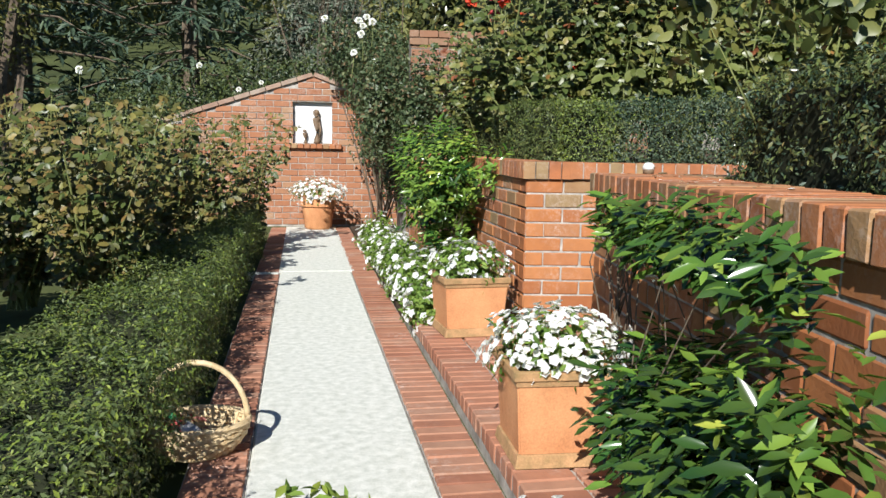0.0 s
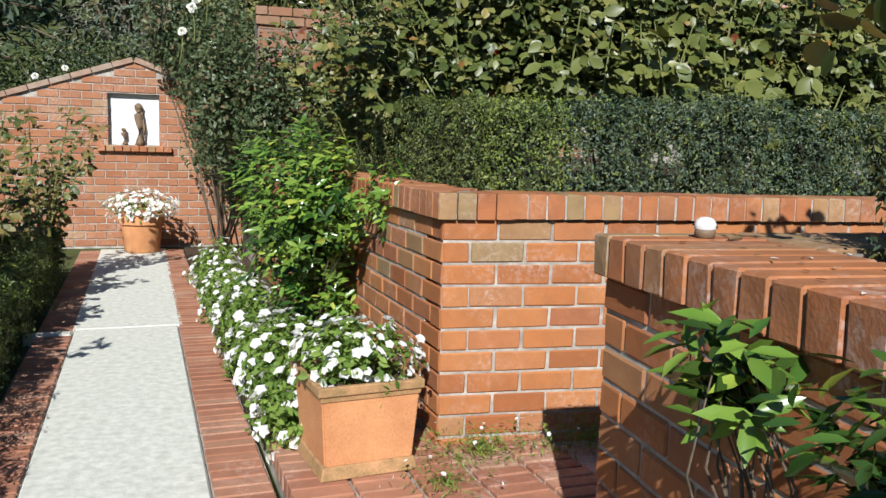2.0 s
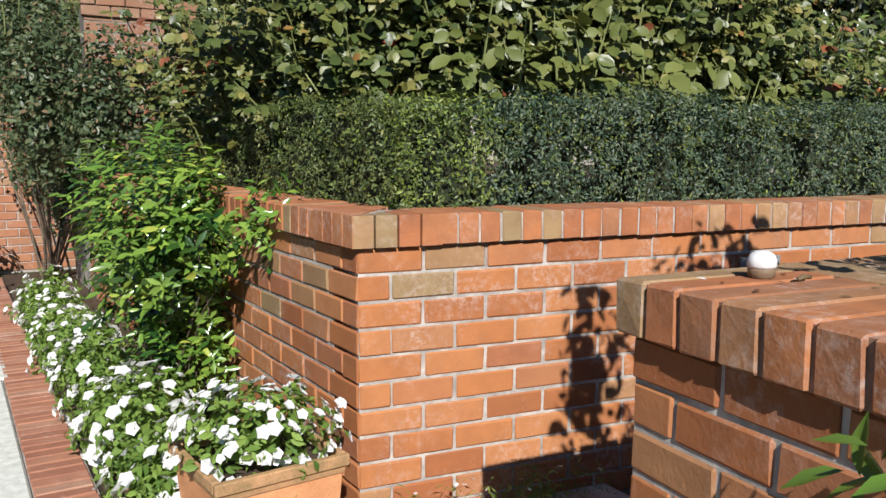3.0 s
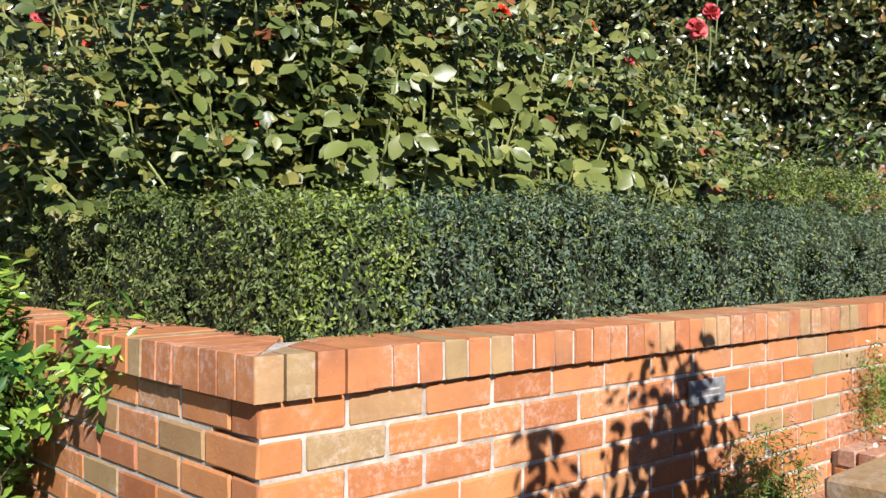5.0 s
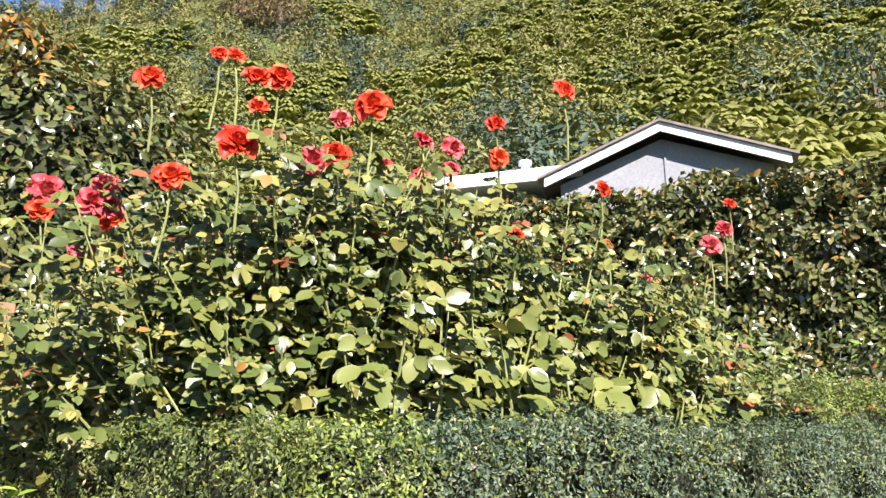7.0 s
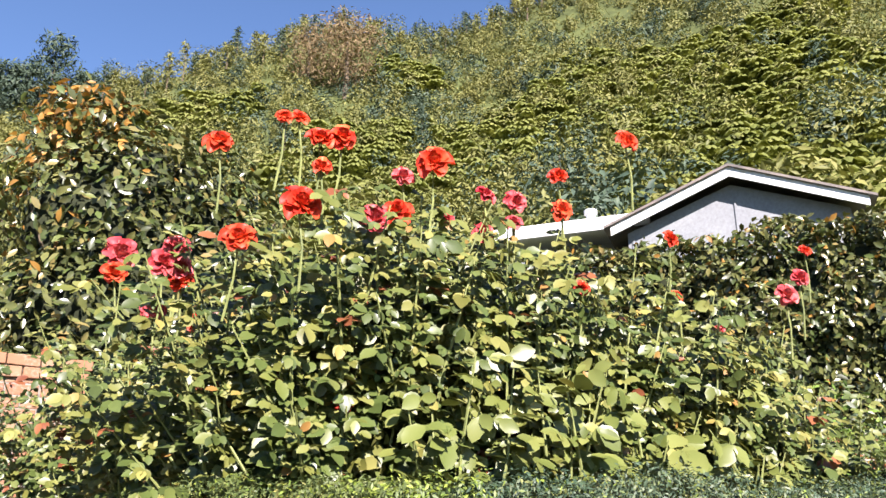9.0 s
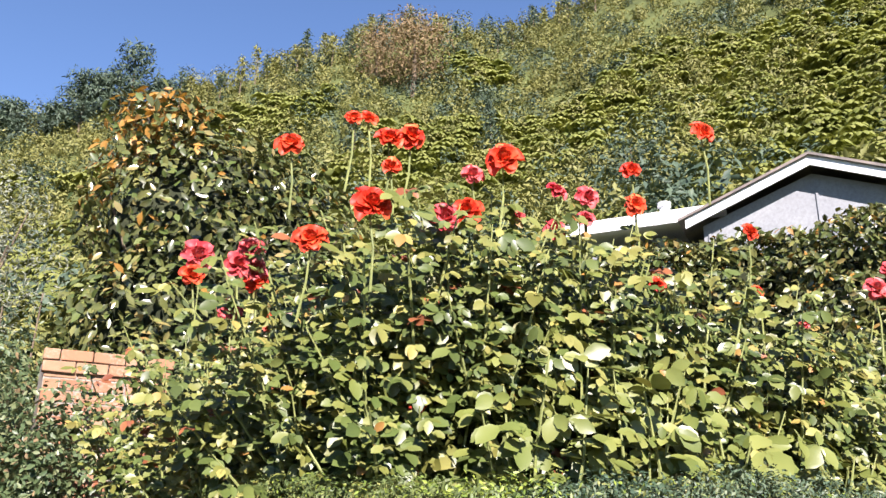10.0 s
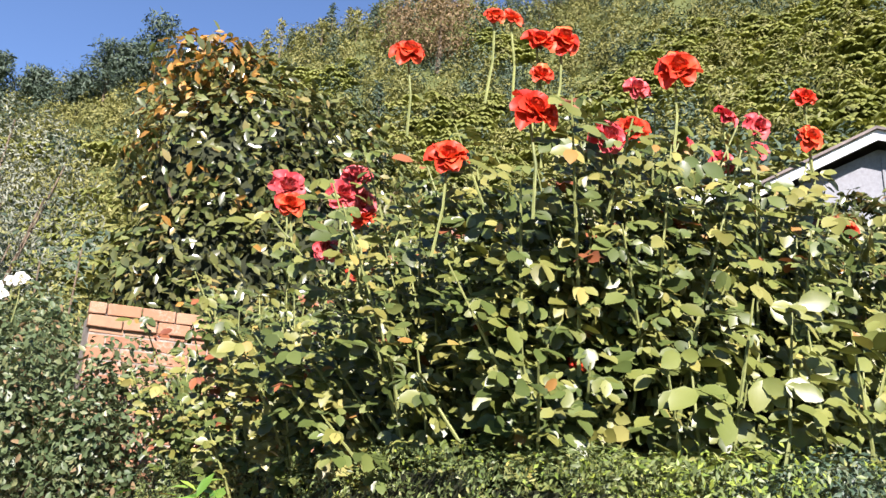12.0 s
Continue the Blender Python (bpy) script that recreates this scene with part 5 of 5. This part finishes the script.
def hill_points(n, r0, r1, a0, a1):
    """Random places on the hillside, evenly by area."""
    out = []
    for _ in range(n):
        r, a = math.sqrt(rb.uniform(r0 * r0, r1 * r1)), radians(rb.uniform(a0, a1))
        x, y = -0.7 + r * math.sin(a), -1.7 + r * math.cos(a)
        out.append((x, y, terrain(x, y), r, math.degrees(a)))
    return out


def fern_wood():
    """Tree ferns: each crown a ring of arching fronds with ragged blades."""
    verts, faces = [], []
    for x, y, z, r, a in hill_points(9500, 36, 150, -8, 82):
        if noise.noise(Vector((x * 0.035, y * 0.035, 3.0))) < -0.16 - 0.1 * (a > 25) + max(r - 105, 0) * 0.012:
            continue
        R = rb.uniform(0.9, 1.7) * (0.8 + r / 330)
        h = rb.uniform(1.0, 3.4)
        off = rb.uniform(0, 6.28)
        for k in range(12):
            g = off + k * math.tau / 12 + rb.uniform(-0.15, 0.15)
            c, s = math.cos(g), math.sin(g)
            L = R * rb.uniform(0.8, 1.15)
            b = len(verts)
            for u, w, up in ((0.04, 0.03, 0.04), (0.36, 0.18, 0.26), (0.74, 0.19, 0.16), (1.0, 0.05, -0.18)):
                px, py, pz = x + c * L * u, y + s * L * u, z + h + up * L
                w *= L
                verts += [(px - s * w, py + c * w, pz - w * 0.35), (px, py, pz), (px + s * w, py - c * w, pz - w * 0.35)]
            for i in range(3):
                q = b + 3 * i
                faces += [(q, q + 1, q + 4, q + 3), (q + 1, q + 2, q + 5, q + 4)]
    tagged(mesh_ob("tree_fern_wood", verts, faces, M_FERN), "yellow-green tree ferns covering the hillside", "trees", kind="stuff")


def bush_wood():
    """Native bush between the ferns and up to the ridge: uneven leafy crowns."""
    P, N, S, K = [], [], [], []
    for x, y, z, r, a in hill_points(3100, 30, 162, -60, 84):
        fern = noise.noise(Vector((x * 0.035, y * 0.035, 3.0))) > -0.16 - 0.1 * (a > 25) + max(r - 105, 0) * 0.012
        if fern and rb.random() < 0.5 and a > -8:
            continue
        w = rb.uniform(1.3, 2.6)
        h = w * rb.uniform(0.9, 1.9)
        n = 250
        p, q = blob(n, (x, y, z + h * 0.8), (w, w, h), 0.45, 2.2, 0.14)
        P.append(p)
        N.append(q)
        S.append(np.full(n, 0.7))
        K.append(np.full(n, 1 if rb.random() < 0.25 else 0))
    ob = leaf_mesh("bush_wood", np.concatenate(P), np.concatenate(N), np.concatenate(S), 0.7, [M_BUSH, M_PINE], "dia", 0.55, np.concatenate(K))
    tagged(ob, "dense dark green native bush on the hillside", "trees", kind="stuff")


fern_wood()
bush_wood()


def ridge_tree(az, r, h, w, mat, label, dense=420, shape="cone", leaf=0.9):
    x, y = -0.7 + r * math.sin(radians(az)), -1.7 + r * math.cos(radians(az))
    z = terrain(x, y)
    tr = empty("ridge_tree", Matrix.Translation((x, y, z)), label, "tree", "trees on the ridge")
    part("trunk", tube_bm([(0, 0, -1), (0.2, 0, h * 0.5), (0, 0, h * 0.85)], [w * 0.09, w * 0.05, 0.03], 6), M_BARK, tr)
    P, N = [], []
    lobes = 9 if shape == "pine" else 7
    for k in range(lobes):
        t = (k + 0.5) / lobes
        rad = w * ((1 - t) * 0.85 + 0.15) if shape == "cone" else w * (0.5 + 0.5 * math.sin(2.6 * t + 0.3))
        a = k * 2.4
        c = (math.cos(a) * rad * 0.45, math.sin(a) * rad * 0.45, h * (0.25 + 0.72 * t))
        k2 = 1.35 if shape == "round" else 1.0
        p, q = blob(dense // lobes, c, (rad * 0.65 * k2, rad * 0.65 * k2, h * 0.13 * k2), 0.4, 2, 0.3)
        P.append(p)
        N.append(q)
    leaf_mesh("crown", np.concatenate(P), np.concatenate(N), leaf, 0.55, [mat], "dia", 0.9, parent=tr)


for az, r, h, w, sh in ((2.7, 150, 18, 4.8, "pine"), (1.0, 150, 13, 4.0, "pine"), (4.8, 150, 9, 3.2, "pine"), (-0.3, 150, 14, 4.6, "pine"), (-1.8, 150, 8, 3.0, "pine"), (-4.5, 150, 9, 3.5, "pine"), (-7, 150, 11, 3.5, "pine"), (-10, 150, 8, 4, "pine"), (-14, 150, 10, 4, "pine")):
    ridge_tree(az, r, h, w, M_PINE, "tall dark pine on the ridge line", 2400, sh, 1.0)
for k in range(34):
    ridge_tree(6.0 + k * 1.0 + rb.uniform(-0.4, 0.4), rb.uniform(150, 158), rb.uniform(5, 10), rb.uniform(1.8, 3.2), M_BUSH if k % 3 else M_PINE, "slender bushy tree on the ridge line", 260, "cone", 0.9)
ridge_tree(23.5, 128, 17, 6.5, M_DRY, "bare brownish tree among the green bush", 2800, "round", 0.9)
ridge_tree(20.5, 135, 13, 4.0, M_DRY, "bare brownish tree among the green bush", 1500, "round", 0.8)
ridge_tree(29.5, 95, 11, 2.3, M_PINE, "dark narrow tree on the hillside", 500, "cone", 0.8)
ridge_tree(19.0, 100, 9, 2.0, M_PINE, "dark narrow tree on the hillside", 400, "cone", 0.8)
ridge_tree(40.0, 70, 7, 3.0, M_PINE, "dark spreading tree on the hillside", 600, "round", 0.7)
ridge_tree(66.0, 60, 9, 5.0, M_PINE, "dark spreading tree on the hillside", 900, "round", 0.7)


# ---- house beyond the hedge ----
def house():
    """A gable end with boards, white barge boards, a dark roof, and a lower white-edged wing."""
    m = Matrix(((0.615, 0.788, 0, 10.3), (-0.788, 0.615, 0, 6.9), (0, 0, 1, 0), (0, 0, 0, 1)))
    hs = empty("house", m, "pale grey weatherboard house with white barge boards", "house")
    top, half, slope = 7.24, 2.1, 0.40
    eave = top - half * slope
    bm = bmesh.new()
    prof = [(-half + 0.25, 2.0), (half - 0.25, 2.0), (half - 0.25, eave - 0.05), (0, top - 0.2), (-half + 0.25, eave - 0.05)]
    lo = [bm.verts.new((x, 0.35, z)) for x, z in prof]
    hi = [bm.verts.new((x, 8.0, z)) for x, z in prof]
    bm.faces.new(lo)
    bm.faces.new(hi[::-1])
    for k in range(5):
        bm.faces.new((lo[(k + 1) % 5], lo[k], hi[k], hi[(k + 1) % 5]))
    bmesh.ops.recalc_face_normals(bm, faces=bm.faces)
    part("wall", bm, M_HOUSE, hs)
    for k in (-3, 0, 3):
        x = k * 0.6 + 0.05
        part("cover_strip", box_bm((x - 0.02, 0.325, 2.0), (x + 0.02, 0.349, top - 0.3 - abs(x) * slope)), M_HOUSE, hs)
    for sgn in (-1, 1):
        bm = bmesh.new()
        pts = [(0, top), (sgn * half, eave), (sgn * half, eave - 0.17), (0, top - 0.17)]
        lo = [bm.verts.new((x, 0.0, z)) for x, z in pts]
        hi = [bm.verts.new((x, 0.04, z)) for x, z in pts]
        bm.faces.new(lo)
        bm.faces.new(hi[::-1])
        for k in range(4):
            bm.faces.new((lo[(k + 1) % 4], lo[k], hi[k], hi[(k + 1) % 4]))
        bmesh.ops.recalc_face_normals(bm, faces=bm.faces)
        part("barge_board", bm, M_TRIM, hs, "white painted barge board")
        bm = bmesh.new()
        pts = [(0, top + 0.05), (sgn * (half + 0.12), eave + 0.005), (sgn * (half + 0.12), eave - 0.04), (0, top + 0.003)]
        lo = [bm.verts.new((x, -0.06, z)) for x, z in pts]
        hi = [bm.verts.new((x, 8.3, z)) for x, z in pts]
        bm.faces.new(lo)
        bm.faces.new(hi[::-1])
        for k in range(4):
            bm.faces.new((lo[(k + 1) % 4], lo[k], hi[k], hi[(k + 1) % 4]))
        bmesh.ops.recalc_face_normals(bm, faces=bm.faces)
        part("roof", bm, M_ROOF, hs, "dark roof sheeting")
    part("wing_wall", box_bm((-4.4, 0.9, 2.0), (-2.32, 5.0, 6.2)), M_HOUSE, hs)
    part("fascia", box_bm((-4.6, 0.5, 6.55), (-1.45, 0.55, 6.80)), M_TRIM, hs, "white fascia of the lower wing")
    part("wing_roof", box_bm((-4.6, 0.56, 6.6), (-1.9, 5.2, 6.82)), M_TRIM, hs, "white flat wing roof")
    part("vent", lathe_bm([(0.09, 6.8), (0.09, 7.0), (0.13, 7.02), (0.13, 7.1), (0.02, 7.14)], 14), M_TRIM, hs, "metal roof vent").location = (-2.6, 0.9, 0)


house()

# ---- bricks ----
for parent_, spec_, m_, w_ in LATER:
    lay(parent_, brick_mesh(*spec_), m_, w_)
